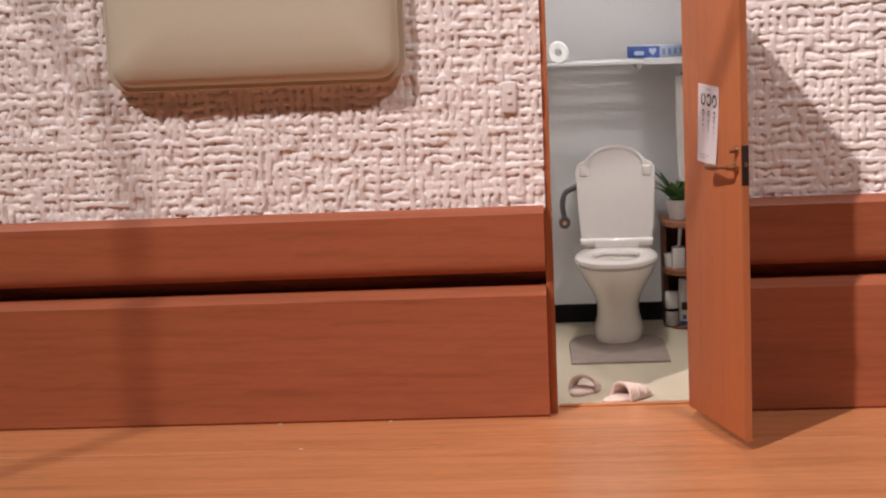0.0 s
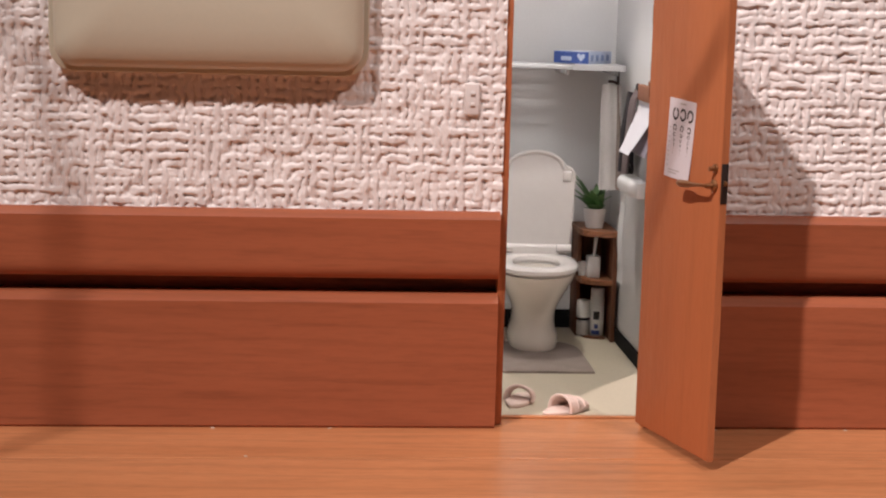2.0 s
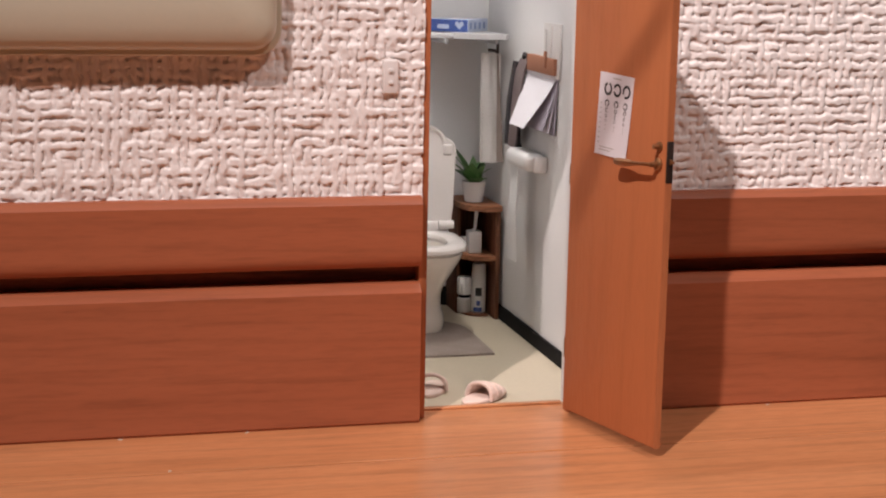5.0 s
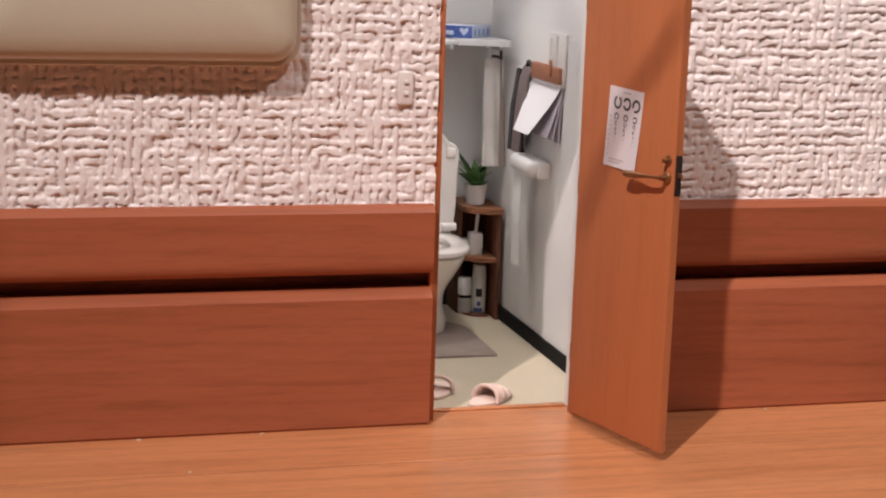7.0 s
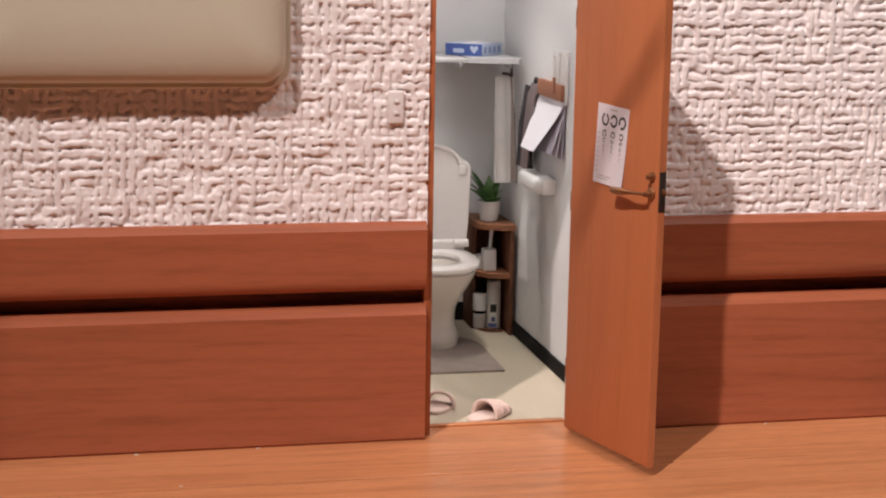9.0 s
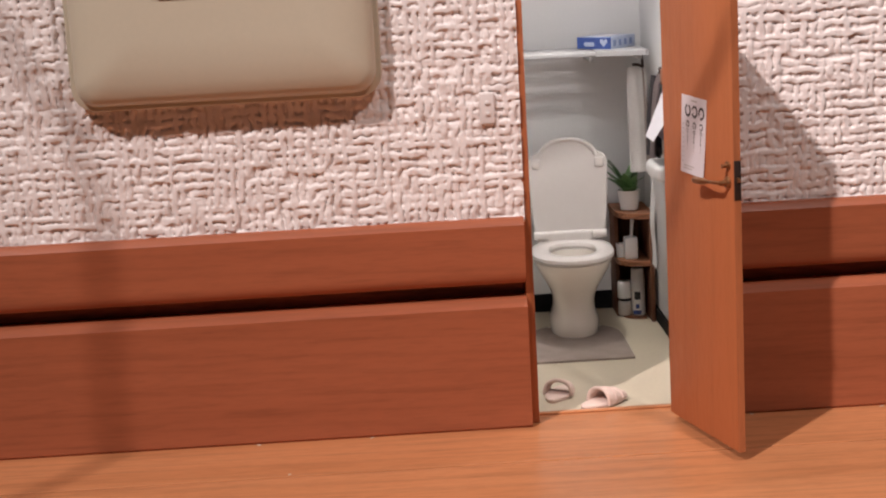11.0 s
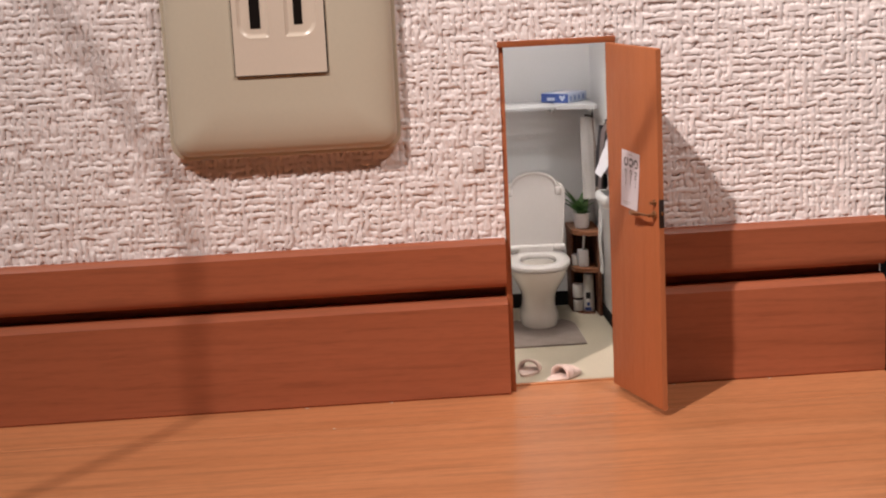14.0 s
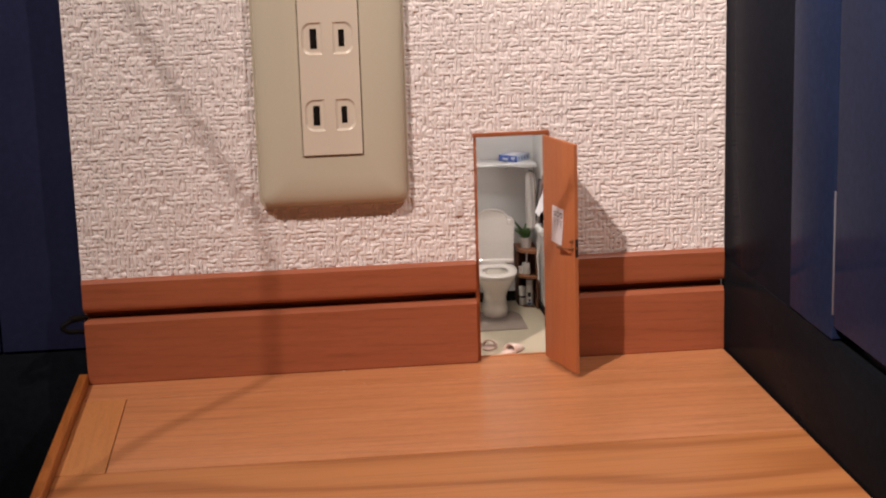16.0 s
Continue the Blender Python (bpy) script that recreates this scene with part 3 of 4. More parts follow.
# flakes of paint left at the foot of the baseboards
for x, y, turned_by, size in ((83.2, -0.7, 20, 0.6), (-64.9, -0.5, -10, 0.55), (-38.2, -0.5, 35, 0.6), (-56.4, -23.2, 5, 0.4), (52.0, -0.6, -25, 0.45)):
    flake = thing("paint_flake", x, y, 0.02, "tiny pale flake of paint lying on the wooden floor", "flake", "paint flakes on the floor", turned_by)
    part("chip", loft([[(u * size, v * size, w) for u, v in ((-0.9, -0.12), (-0.2, -0.26), (0.8, -0.1), (0.9, 0.14), (0.1, 0.3), (-0.8, 0.16))] for w in (0.0, 0.22)]), M_INSERT, flake, smooth=False)

# tiny light switch beside the door
switch = thing("light_switch", -7.1, WALL_Y, 72.4, "tiny white light switch plate on the wallpaper", "switch")
part("plate", box((-1.75, -1.9, 0), (1.75, 0, 7.4), 0.5, 3), M_SWITCH, switch)
for z in (2.2, 4.7):
    part("button", box((-0.5, -2.3, z), (0.5, -1.8, z + 0.7), 0.12), M_SWITCH, switch)

# black lead that comes out behind the baseboard
lead = thing("cable", -187.8, 1.5, 31.0, "black cable curling out behind the baseboard", "cable")
part("wire", tube(smooth_line([(4, 1.2, 1.6), (0, -0.6, 1.8), (-4, -2.0, 0.6), (-7.4, -2.6, -1.8), (-5, -2.4, -4.0), (-1, -1.0, -4.6), (3, 0.8, -5.4)], 6), 1.2, 8), M_BLACK, lead)
part("plug", tube([(-3.6, -1.6, 1.4), (1.8, 0.1, 2.0)], 1.7, 10), M_BLACK, lead)

# unseen cord added to throw the soft line over wall, baseboard and floor
cord = thing("shadow_cord", -205, -330, 300, "unseen black cord bent to throw a soft shadow line", "cable")
shade_line = [(-182, 3, 240), (-156, 3, 180), (-137, 3, 138), (-118, 3, 104), (-103, 3, 77), (-98, 2, 55), (-98, 0, 38), (-99, 0, 8), (-109, -18, 0), (-129, -47, 0), (-151, -79, 0), (-176, -129, 0), (-210, -190, 0)]
hung = [LAMP + (Vector(p) - LAMP) * 0.87 - Vector((-205, -330, 300)) for p in shade_line]
hung = hung + [hung[-1] + Vector(q) for q in ((-4, -6, -120), (-5, -8, -240))] + [Vector((hung[-1].x - 5, hung[-1].y - 8, -358))]
part("wire", tube(smooth_line(hung, 4), 1.3, 8), M_BLACK, cord)
# second unseen wire, bent to throw the dark band across the leaf
across = [on_leaf(34.2, 95.0), on_leaf(32.6, 91.0), on_leaf(27.0, 84.5), on_leaf(16.5, 74.0), on_leaf(9.0, 60.0), on_leaf(2.5, 46.0)]
part("wire", tube(smooth_line([LAMP + (p - LAMP) * 0.89 - Vector((-205, -330, 300)) for p in across], 4), 1.3, 8), M_BLACK, cord)

# ---- the toilet room behind the door ----
RX0, RX1, RY0, RY1, RZ = -13.0, 46.4, 10.5, 116.0, 147.0
solid("room_floor", box((RX0 - 2, RY0, -3), (RX1 + 2, RY1 + 2, 0.0)), M_VINYL, "cream vinyl floor of the toilet room", "floor")
solid("room_wall_1", box((RX0 - 2, RY1, 0), (RX1 + 2, RY1 + 2, RZ)), M_ROOMWALL, "plain white back wall of the toilet room", "wall")
solid("room_wall_2", box((RX1, RY0, 0), (RX1 + 2, RY1, RZ)), M_ROOMWALL, "plain white side wall of the toilet room", "wall")
solid("room_wall_3", box((RX0 - 2, RY0, 0), (RX0, RY1, RZ)), M_ROOMWALL, "plain white side wall of the toilet room", "wall")
front = box((RX0, 10.45, 0), (0.2, 11.6, RZ))
box((36.5, 10.45, 0), (RX1, 11.6, RZ), bm=front)
box((0.2, 10.45, 111.5), (36.5, 11.6, RZ), bm=front)
solid("room_wall_4", front, M_ROOMWALL, "plain white inner wall round the doorway", "wall")
solid("room_ceiling", box((RX0 - 2, RY0, RZ), (RX1 + 2, RY1 + 2, RZ + 2)), M_ROOMWALL, "white ceiling of the toilet room", "ceiling")
solid("skirting_1", box((RX0, RY1 - 0.9, 0), (RX1 - 0.9, RY1, 5.6), 0.2), M_BLACKSKIRT, "black skirting along the back wall", "baseboard")
solid("skirting_2", box((RX1 - 0.9, 11.7, 0), (RX1, RY1, 4.0), 0.2), M_BLACKSKIRT, "black skirting along the side wall", "baseboard")
solid("skirting_3", box((RX0, 11.7, 0), (RX0 + 0.9, RY1 - 0.9, 5.6), 0.2), M_BLACKSKIRT, "black skirting along the side wall", "baseboard")

# ---- toilet ----
toilet = thing("toilet", 20.2, 84, 0, "white porcelain toilet with its lid raised", "toilet", turn=-4)


def oval(hw, y0, y1, z, n=28, square=2.3, back=3.2):
    """A ring round y0 to y1, blunter towards the back."""
    out, cy, hy = [], (y0 + y1) / 2, (y1 - y0) / 2
    for k in range(n):
        a = 2 * math.pi * k / n
        c, s = math.cos(a), math.sin(a)
        e = 2 / (back if s > 0 else square)
        out.append((math.copysign(abs(c) ** e, c) * hw, cy + math.copysign(abs(s) ** e, s) * hy, z))
    return out


bowl = loft([oval(6.7, -5.6, 22, 0.0), oval(7.1, -6.0, 22, 0.6), oval(7.2, -6.1, 22, 2.6), oval(7.1, -5.9, 22, 3.9), oval(6.75, -5.6, 22, 5.0), oval(6.35, -5.2, 22, 6.2), oval(6.15, -5.0, 22, 8.0), oval(6.2, -5.2, 22.3, 10.0), oval(6.6, -6.0, 22.5, 12.0),
             oval(7.5, -8.2, 23, 14.4), oval(8.9, -10.8, 23.5, 17.2), oval(10.4, -13.0, 24, 20.0), oval(11.3, -14.2, 24, 22.2), oval(11.4, -14.4, 24, 23.0), oval(11.0, -14.0, 24, 23.4),
             oval(6.4, -9.0, 10, 23.4), oval(6.1, -8.6, 9.6, 22.4), oval(5.2, -6.0, 8.0, 18.0), oval(3.2, -2.0, 5.0, 13.5)])
bowl_part = part("bowl", bowl, M_PORC, toilet)
part("water", loft([oval(5.0, -5.6, 7.6, 17.4), oval(5.0, -5.6, 7.6, 17.6)]), M_WATER, bowl_part, "dark water in the bowl", smooth=False)
seat = loft([oval(11.2, -14.6, 17.0, 23.5, square=2.2, back=2.6), oval(11.9, -15.3, 17.4, 24.1, square=2.2, back=2.6), oval(11.8, -15.2, 17.3, 25.0, square=2.2, back=2.6), oval(11.0, -14.4, 16.8, 25.6, square=2.2, back=2.6),
             oval(8.2, -11.0, 12.6, 25.7, square=2.2, back=2.6), oval(6.8, -9.3, 11.0, 25.2, square=2.2, back=2.6), oval(6.4, -8.8, 10.5, 24.3, square=2.2, back=2.6), oval(6.6, -9.0, 10.7, 23.5, square=2.2, back=2.6)], caps=(False, False))
part("seat", seat, M_LID, toilet)
part("hinge_block", box((-9.6, 12.4, 23.4), (9.6, 16.6, 28.4), 0.9, 3), M_LID, toilet)
for sx in (-1, 1):
    part("hinge", tube([(sx * 6.4, 11.8, 27.6), (sx * 10.6, 11.8, 27.6)], 1.15, 12), M_LID, toilet)
LID_Y = 13.4


def lid_outline(grow=0.0):
    pts = [(-10.4 - grow, 28.2 - grow), (-10.9 - grow, 33), (-11.5 - grow, 44), (-11.7 - grow, 47.6), (-11.4 - grow, 49.4), (-10.4 - grow, 50.7 + grow), (-9.2, 51.2 + grow)]
    pts += [(8.6 * math.cos(radians(a)), 50.4 + (5.0 + grow) * math.sin(radians(a))) for a in range(165, 14, -15)]
    pts += [(9.2, 51.2 + grow), (10.4 + grow, 50.7 + grow), (11.4 + grow, 49.4), (11.7 + grow, 47.6), (11.5 + grow, 44), (10.9 + grow, 33), (10.4 + grow, 28.2 - grow)]
    return pts


def lean_back(u, v, w):
    return (u, LID_Y + (v - 28) * 0.07 + w, v)


lid = part("lid", loft([[lean_back(u, v, 0.25) for u, v in lid_outline(-0.25)], [lean_back(u, v, 0.5) for u, v in lid_outline()], [lean_back(u, v, 1.4) for u, v in lid_outline()], [lean_back(u, v, 1.9) for u, v in lid_outline(-0.5)]]), M_LID, toilet)
arch = [(8.1 * math.cos(radians(a)), 50.2 + 4.9 * math.sin(radians(a))) for a in range(180, -1, -10)]
part("lid_rim", tube([lean_back(u, v, 0.25) for u, v in arch], 0.62, 8), M_LID, lid)
for sx in (-1, 1):
    part("bumper", box((sx * 9.2 - 1.4, LID_Y + 1.2, 46.6), (sx * 9.2 + 1.4, LID_Y + 2.2, 49.8), 0.6, 3), M_LID, lid)
part("bolt_cap", lathe([(0.7, 0.2), (0.7, 0.8), (0.3, 1.1)], 10, -7.2, 8), M_PORC, toilet)
part("bolt_cap", lathe([(0.7, 0.2), (0.7, 0.8), (0.3, 1.1)], 10, 7.2, 8), M_PORC, toilet)

# water pipe with its tap, left of the toilet, and the flush knob right of it
pipe = thing("water_pipe", 5.9, 106, 30.8, "grey metal pipe bracket with a round end on the wall", "pipe")
part("bracket", tube(smooth_line([(4.6, 9.5, 11.6), (3.2, 3.0, 11.5), (0.6, 0.2, 10.4), (-0.3, 0, 7.0), (0.2, 0, 2.6)], 5), 0.85, 8), M_GREY, pipe)
tap = tube([(0.2, -1.2, 1.6), (0.2, 1.2, 1.6)], 1.75, 14)
part("tap", tap, M_GREY, pipe)
part("tap_screw", tube([(0.2, -1.6, 1.6), (0.2, -1.1, 1.6)], 0.7, 10), M_CHROME, pipe)
knob = thing("flush_knob", 33.2, 109, 43.0, "small chrome flush knob on the wall", "knob")
part("stem", tube([(0, 7, 0), (0, 0, 0)], 0.55, 8), M_CHROME, knob)
part("cap", tube([(0, 0.2, 0), (0, -0.8, 0)], 1.0, 12), M_CHROME, knob)

# ---- floor mat and slippers ----
mat_outline = [(-13.4, 0), (13.4, 0), (13.6, 24)] + [(13.6 * math.cos(radians(a)), 27 + 13 * math.sin(radians(a))) for a in range(12, 169, 12)] + [(-13.6, 24)]
floor_mat = thing("toilet_mat", 19.6, 55.3, 0, "grey-brown pile mat round the toilet's foot", "mat")
part("cloth", loft([[(u, v, 0.0) for u, v in mat_outline], [(u, v, 0.55) for u, v in mat_outline], [(u * 0.985, 0.25 + v * 0.985, 0.75) for u, v in mat_outline]]), M_MAT, floor_mat)


def slipper(x, y, turn_by, label, cover=7.8):
    ob = thing("slipper", x, y, 0, label, "slipper", "pair of slippers", turn_by)
    outline = []
    for k in range(28):
        a = 2 * math.pi * k / 28
        c, s = math.cos(a), math.sin(a)
        outline.append((c * (3.2 + 0.3 * s), s * 6.9))
    part("sole", loft([[(u * 0.96, v * 0.97, 0.0) for u, v in outline], [(u, v, 0.3) for u, v in outline], [(u, v, 0.75) for u, v in outline], [(u * 0.93, v * 0.96, 1.0) for u, v in outline]]), M_PINK, ob)
    rows = []
    for j in range(8):
        f = j / 7
        w = 3.65 - 1.3 * (f * cover / 7.8) ** 2.4
        top = 4.3 - 2.2 * (f * cover / 7.8) ** 1.3
        rows.append([(w * math.cos(radians(a)), -1.4 + cover * f + 0.5 * math.sin(radians(a)), 0.55 + (top - 0.55) * math.sin(radians(a)) ** 0.75) for a in range(0, 181, 12)])
    part("strap", sheet(rows, 0.55), M_PINK, ob)
    part("hem", tube([(3.65 * math.cos(radians(a)), -1.4 + 0.5 * math.sin(radians(a)), 0.55 + 3.75 * math.sin(radians(a)) ** 0.75) for a in range(0, 181, 9)], 0.42, 8), M_PINK, ob)
    for k in (0.35, 0.7) if cover > 6 else ():
        w, top = 3.65 - 1.3 * k ** 2.4, 4.3 - 2.2 * k ** 1.3
        part("rib", tube([(w * math.cos(radians(a)), -1.4 + 7.8 * k + 0.5 * math.sin(radians(a)), 0.6 + (top - 0.5) * math.sin(radians(a)) ** 0.75) for a in range(8, 173, 12)], 0.3, 6), M_PINK, ob)
    return ob


slipper(9.0, 25.0, -24, "pink towelling slipper lying in the shade of the doorway", 3.4)
slipper(18.6, 15.4, -52, "pink towelling slipper lying in the light by the threshold")

# ---- corner rack with its things ----
rack = thing("corner_rack", 40.2, 105.4, 0, "brown wooden corner rack with three shelves", "shelf")
part("side_panel", box((3.9, -11.0, 0), (5.1, 10.5, 31.6), 0.15), M_RACK, rack)
part("side_panel", box((-5.0, -1.0, 0), (-3.9, 10.5, 31.6), 0.15), M_RACK, rack)
part("back_panel", box((-3.9, 9.6, 0.5), (3.9, 10.5, 31.4)), M_RACK, rack)
board = [(5.3, 10.6), (-5.2, 10.6), (-5.2, -3.5), (-4.4, -7.0), (-2.2, -9.6), (1.2, -11.0), (5.3, -11.5)]
# bottom board takes the darker panel wood, putting its shade into the colour
for z0, z1, name in ((31.0, 32.6, "top_board"), (16.8, 18.2, "middle_board"), (0.1, 0.7, "bottom_board")):
    s = 1.0 if name == "top_board" else 0.93 if name == "middle_board" else 0.62
    part(name, loft([[(u * s - (0.2 if s < 1 else 0), v * s, z) for u, v in board] for z in (z0, z1)]), M_RACK if z0 < 1 else M_RACK_X, rack, smooth=False)

plant = thing("potted_plant", 39.7, 103.6, 32.6, "green fern in a white tapered pot on the rack", "plant")
part("pot", lathe([(2.3, 0), (2.6, 0.2), (3.4, 5.6), (3.45, 5.9), (3.1, 5.9), (3.05, 5.1)], 24), M_WHITE, plant)
part("soil", lathe([(0.1, 5.05), (3.05, 5.05)], 20, caps=(True, False)), M_SOIL, plant)
rng = random.Random(5)
for k in range(26):
    ang = 2 * math.pi * k / 26 + rng.uniform(-0.2, 0.2)
    reach, rise = rng.uniform(2.4, 8.2), rng.uniform(4.5, 10.5)
    if math.cos(ang) > 0.6:
        reach *= 0.6
    if k in (11, 13, 14):
        reach, rise = 8.6 - 0.8 * (k - 11), 12.5
    dx, dy = math.cos(ang), math.sin(ang)
    grid = []
    for j in range(6):
        f = j / 5
        c = Vector((dx * reach * f ** 1.25, dy * reach * f ** 1.25, 4.7 + rise * f - 1.6 * f ** 3))
        w = (0.25 + 1.1 * math.sin(math.pi * min(1, f * 0.92 + 0.08))) * (1 - 0.75 * f ** 3) * 1.3
        sideways = Vector((-dy, dx, 0)) * w
        grid.append([c - sideways, c + Vector((0, 0, -0.15)), c + sideways])
    part("leaf", sheet(grid, 0.06), M_LEAF if k % 3 else M_LEAF2, plant)

brush = thing("toilet_brush", 39.4, 101.5, 18.2, "white toilet brush in its square holder on the rack", "brush")
part("holder", box((-1.9, -1.9, 0), (1.9, 1.9, 6.4), 0.3), M_WHITE, brush)
part("handle", tube([(0.2, 0, 6.0), (0.8, 0, 12.8)], [0.42, 0.6], 8), M_WHITE, brush)
part("collar", lathe([(0.8, 6.3), (0.8, 6.6), (0.5, 6.9)], 12), M_WHITE, brush)
cup = thing("small_cup", 37.0, 104.0, 18.2, "small white cup beside the brush on the rack", "cup")
part("body", lathe([(1.2, 0), (1.5, 0.2), (1.6, 4.2), (1.3, 4.2), (1.25, 0.6)], 16), M_WHITE, cup)

can = thing("spray_can", 41.3, 102.0, 0.7, "white spray can with dark printed marks on the rack", "bottle")
body_part = part("body", lathe([(1.9, 0), (2.1, 0.25), (2.1, 11.4), (1.95, 11.8)], 20), M_WHITE, can)
part("cap", lathe([(2.0, 11.8), (2.0, 13.9), (1.8, 14.2)], 20), M_WHITE, can)


def can_mark(a0, a1, z0, z1, material):
    rows = [[(2.13 * math.cos(radians(a)), 2.13 * math.sin(radians(a)), z) for a in range(a0, a1 + 1, 10)] for z in (z0, z1)]
    part("print_mark", sheet(rows, 0.05), material, body_part)


can_mark(230, 280, 5.0, 7.4, M_INK)
can_mark(215, 290, 0.4, 1.7, M_BLUE)
can_mark(240, 270, 2.2, 3.6, M_BLUE)
jar = thing("white_jar", 37.4, 103.2, 0.7, "white plastic jar with a lid on the rack", "jar")
part("body", lathe([(1.9, 0), (2.0, 0.2), (2.0, 4.0), (1.6, 4.3)], 18), M_GREYCLOTH, jar)
part("neck", lathe([(1.6, 4.2), (1.6, 5.3)], 18), M_BLACK, jar)
part("lid", lathe([(2.0, 5.2), (2.1, 5.4), (2.1, 9.9), (1.8, 10.3)], 18), M_WHITE, jar)

# ---- slatted shelf, tissue box, paper roll ----
shelf = thing("wall_shelf", 0, RY1, 79.2, "white slatted wall shelf above the toilet", "shelf")
for y in (-2.6, -7.5, -12.4, -17.4, -22.6):
    part("slat", box((RX0 + 0.1, y - 0.95, 0.1), (30.0, y + 0.95, 1.3), 0.2), M_SHELF, shelf)
part("board", prism([(30.0, -0.2), (30.0, -23.6), (33.0, -24.6), (43.4, -28.4), (44.4, -27.6), (44.4, -0.2)], lambda u, v, w: (u, v, w), 1.5), M_SHELF, shelf)
for x in (-6, 28.8, 43.0):
    part("bracket", box((x - 0.5, -21.0, -1.6), (x + 0.5, -0.1, 0.05), 0.2), M_SHELF, shelf)

tissue = thing("tissue_box", 30.5, 100.5, 80.7, "blue and white tissue box lying on the shelf", "box", turn=-41.6)
part("carton", box((-6.0, 0.0, 0), (6.0, 12.4, 3.5), 0.15), M_PALEBLUE, tissue)
part("front_print", box((-5.9, -0.08, 0.1), (5.9, 0.02, 3.4)), M_BLUE, tissue, "blue printed end", smooth=False)
heart = [(0, 0.9), (1.3, 2.2), (1.2, 3.0), (0.5, 3.1), (0, 2.6), (-0.5, 3.1), (-1.2, 3.0), (-1.3, 2.2)]
part("print_patch", prism(heart, lambda u, v, w: (u + 3.4, -0.09 - w, v - 0.2), 0.05), M_PALEBLUE, tissue, "pale printed patch", smooth=False)
part("print_patch", prism(rounded(-3.4, 0.8, 0.2, 2.0, 0.4), lambda u, v, w: (u, -0.09 - w, v), 0.05), M_PALEBLUE, tissue, smooth=False)
part("opening", box((-2.2, 2.4, 3.46), (2.2, 10.0, 3.58)), M_SHEET, tissue, smooth=False)
for k in range(4):
    part("print_bar", box((5.96, 1.0 + 2.8 * k, 0.8), (6.04, 2.4 + 2.8 * k, 2.6)), M_MIDBLUE, tissue, smooth=False)

roll = thing("paper_roll", 5.6, 98.0, 80.5, "white toilet paper roll lying on the shelf", "paper roll")


def lying(bm):
    for v in bm.verts:
        v.co = Vector((v.co.x, v.co.z, v.co.y + 3.0))
    return bm


part("paper", lying(lathe([(1.0, -4.2), (2.7, -4.3), (3.0, -4.0), (3.0, 4.2), (1.0, 4.2)], 28, caps=(False, False))), M_TISSUE, roll)
part("core", lying(lathe([(1.02, -4.1), (0.88, -4.1), (0.88, 4.1), (1.02, 4.1)], 20, caps=(False, False))), M_TAUPE, roll, "grey card core")

# ---- what hangs on the side wall ----
towel = thing("hand_towel", 42.6, 97.0, 44.6, "pale hand towel with a shade-darkened fold hanging from the shelf", "towel")
rows = [[(-3.4 + 0.66 * u + 0.06 * (10 - j) + 0.08 * math.sin(j * 0.7 + u), 0.35 * math.sin(u * 1.1 + j * 0.15), j * 3.05) for u in range(9)] for j in range(11)]
part("cloth", sheet(rows, 0.8), M_TOWEL, towel)
# the folded side's shade is put into its darker brown
part("fold", sheet([[(1.5 + (0.05 + 0.030 * (10 - j)) * u + 0.05 * (10 - j), 0.9 - 0.16 * u, j * 3.0 + 0.1) for u in range(6)] for j in range(11)], 0.7), M_FOLD, towel, "folded side with its shade put into the brown")
part("hook", tube(smooth_line([(-1.8, -0.8, 31.4), (-0.2, -1.1, 31.3), (1.0, -0.9, 30.7), (1.2, 0, 31.2), (1.2, 0.4, 34.2)], 4), 0.42, 8), M_IRON, towel, "dark metal hook")

cloth = thing("dark_cloth", 46.0, 77.2, 51.6, "brown and black cloth bag hanging on the side wall", "bag")
bagrows = [[(-3.0 * (1 - j / 8) ** 0.4 - 0.4 - 0.35 * math.sin(math.pi * u / 5), -3.4 + 1.45 * u, j * 2.9) for u in range(6)] for j in range(9)]
part("cloth", sheet(bagrows, 0.6), M_MAUVE, cloth)
part("side", sheet([[((-3.1 * (1 - j / 8) ** 0.4 - 0.5) * (1 - u / 4) + 0.1, 3.9 + 0.2 * math.sin(j), j * 2.9) for u in range(5)] for j in range(9)], 0.6), M_CHARCOAL, cloth, "black shaded side")
part("edge", tube([(-3.5, 4.3, 0.2), (-3.1, 4.3, 12), (-1.6, 4.3, 22.4)], 0.75, 8), M_CHARCOAL, cloth, "black edge")
part("loop", tube(smooth_line([(0.2, -2.5, 22.6), (-0.4, 0, 24.6), (0.2, 3.2, 22.8)], 5), 0.5, 8), M_CHARCOAL, cloth)

calendar = thing("wall_calendar", 46.3, 61.0, 56.6, "wall calendar with curled white pages under a brown clip", "calendar")
part("backing", box((-0.7, -12.6, 15.0), (0, 0.2, 28.6), 0.1), M_CREAMCARD, calendar)
part("string", tube([(-0.9, -6.2, 20.0), (-0.9, -7.0, 28.0)], 0.35, 6), M_CREAMCARD, calendar)
part("string", tube([(-0.9, -2.6, 20.0), (-0.9, -2.0, 27.0)], 0.35, 6), M_CREAMCARD, calendar)
part("clip", box((-1.6, -11.2, 15.8), (0, 11.4, 20.0), 0.15), M_KRAFT, calendar, "brown card clip")
part("clip_peg", box((-2.0, -5.6, 17.4), (-1.5, -3.9, 21.6), 0.15), M_KRAFT, calendar)
part("clip_edge", box((-1.2, -11.0, 14.9), (-0.1, 11.2, 15.9), 0.1), M_SHEET, calendar)
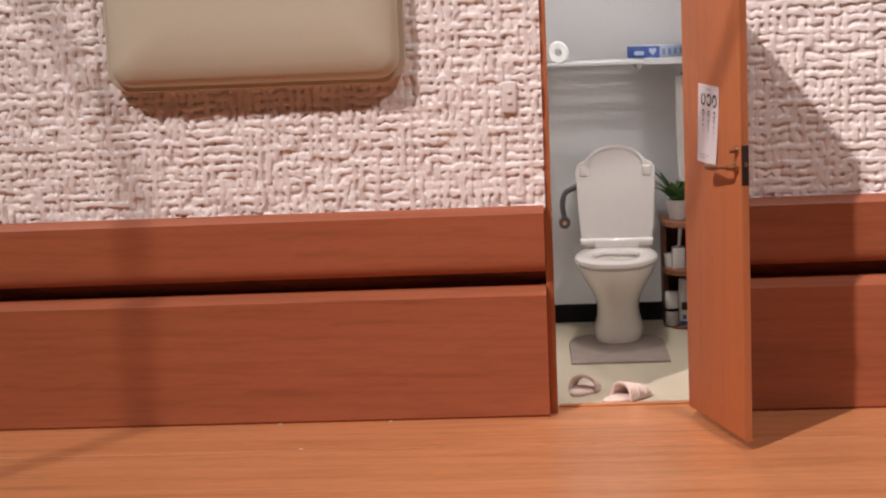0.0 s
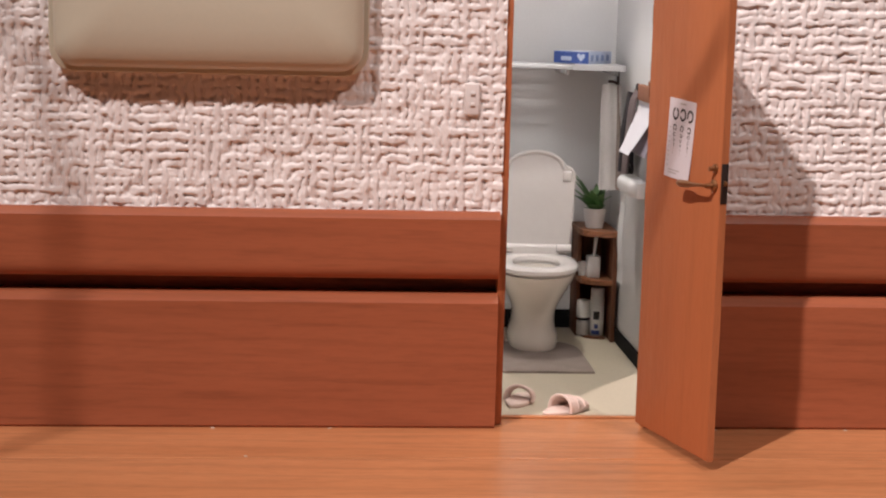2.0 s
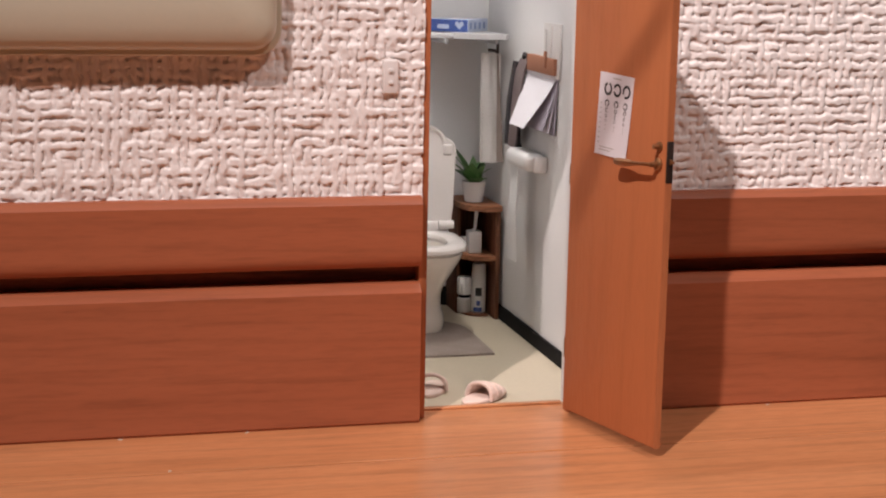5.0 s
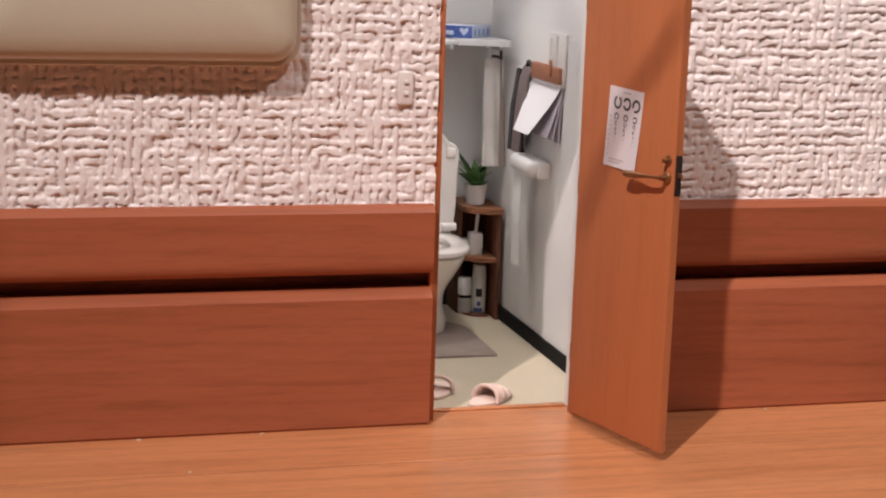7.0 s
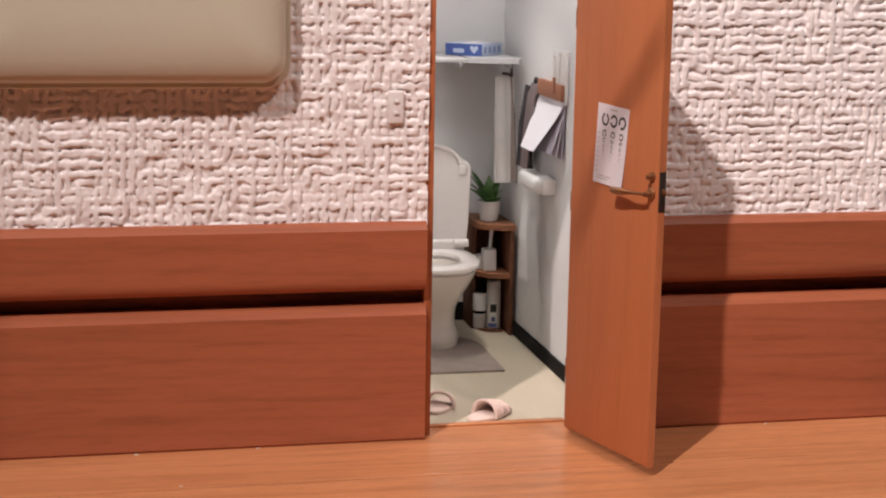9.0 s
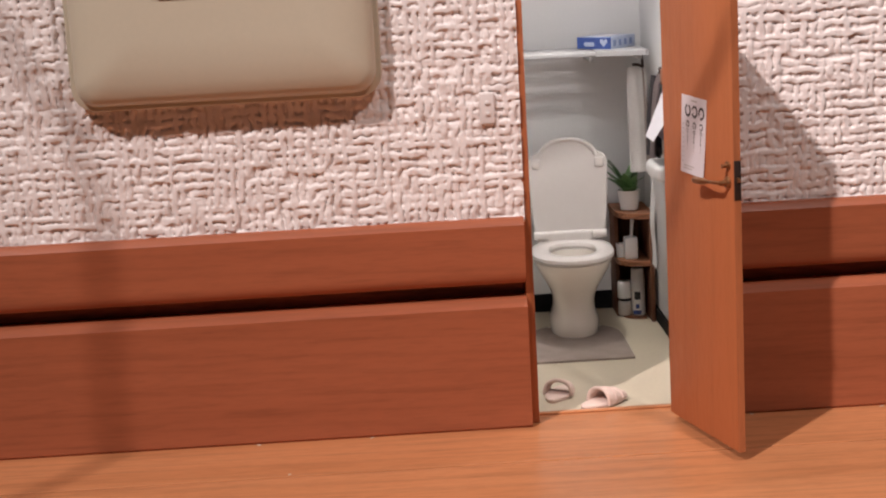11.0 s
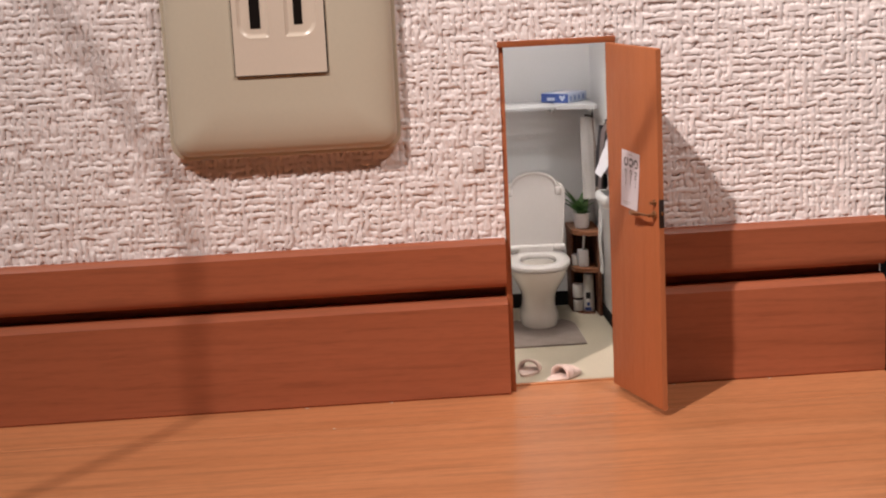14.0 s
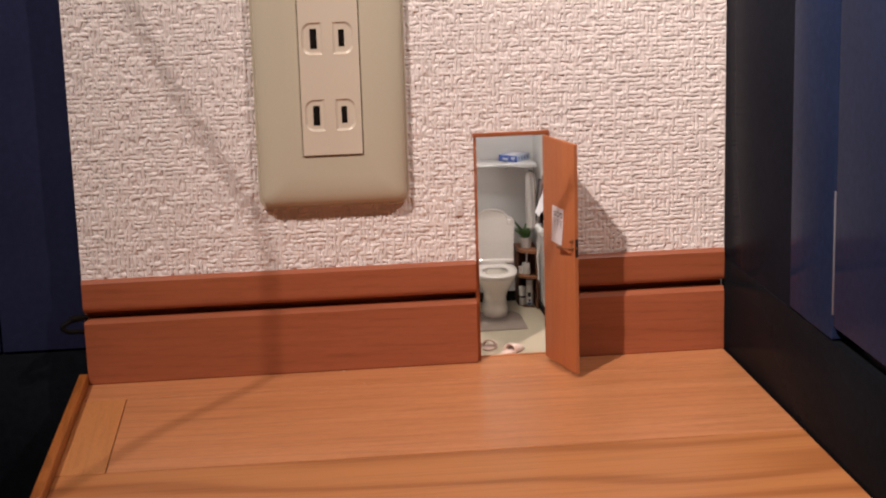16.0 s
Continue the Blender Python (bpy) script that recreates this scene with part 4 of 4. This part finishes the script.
page = [[(-0.6 - 5.6 * (j / 8) ** 1.2, (-10.8 + (9.0 * (j / 8))) * (1 - u / 8) + (15.2 - 4.4 * (j / 8)) * (u / 8), 15.0 - 13.2 * (j / 8)) for u in range(9)] for j in range(9)]
part("page", sheet(page, 0.1), M_SHEET, calendar, "white page curling outwards")
for n in range(3):
    under = [[(-0.3 - (0.5 + 1.1 * n) * (j / 8) ** 1.3, (-11.0 + 1.4 * n * (j / 8)) * (1 - u / 8) + (14.0 - 1.0 * n) * (u / 8), 14.8 - (14.0 - 0.5 * n) * (j / 8)) for u in range(9)] for j in range(9)]
    part("page", sheet(under, 0.1), M_LILAC if n % 2 == 0 else M_LILAC2, calendar, "lilac printed page")

holder = thing("paper_holder", 46.3, 68.0, 46.6, "white toilet paper holder on the side wall", "paper holder")
part("cover", box((-6.0, -10.2, 0.6), (0, 7.6, 5.2), 1.8, 5), M_ROOMWALL, holder)
part("roll", tube([(-3.0, -8.8, 2.4), (-3.0, 6.4, 2.4)], 2.1, 20), M_TISSUE, holder)
part("loose_paper", sheet([[(-5.2 + 0.25 * math.sin(j * 0.9), -1.6 + 1.3 * u, 1.5 - 2.6 * j) for u in range(6)] for j in range(11)], 0.12), M_TISSUE, holder, "loose end of paper hanging down")
for y in (-10.3, 7.9):
    part("arm", box((-3.6, y - 0.5, 0.4), (0, y + 0.3, 4.6), 0.3), M_WHITE, holder)
part("spring_bar", tube([(-2.0, 7.6, 5.0), (-2.0, 11.0, 7.2)], 0.7, 8), M_GREY, holder)

# ceiling light of the toilet room, out of the lens's reach
ceiling_light = thing("ceiling_light", BULB.x, BULB.y, RZ, "small round white ceiling light", "lamp")
part("base", lathe([(4.0, -0.9), (4.0, 0.0)], 20), M_WHITE, ceiling_light)
part("stem", lathe([(0.5, -10.5), (0.5, -0.9)], 10), M_WHITE, ceiling_light)
downlight = thing("ceiling_light", DOWN.x, DOWN.y, RZ, "small round recessed white downlight", "lamp")
part("ring", lathe([(2.6, -0.6), (3.4, -0.6), (3.6, 0.0), (2.6, 0.0), (2.6, -0.6)], 24, caps=(False, False)), M_WHITE, downlight)
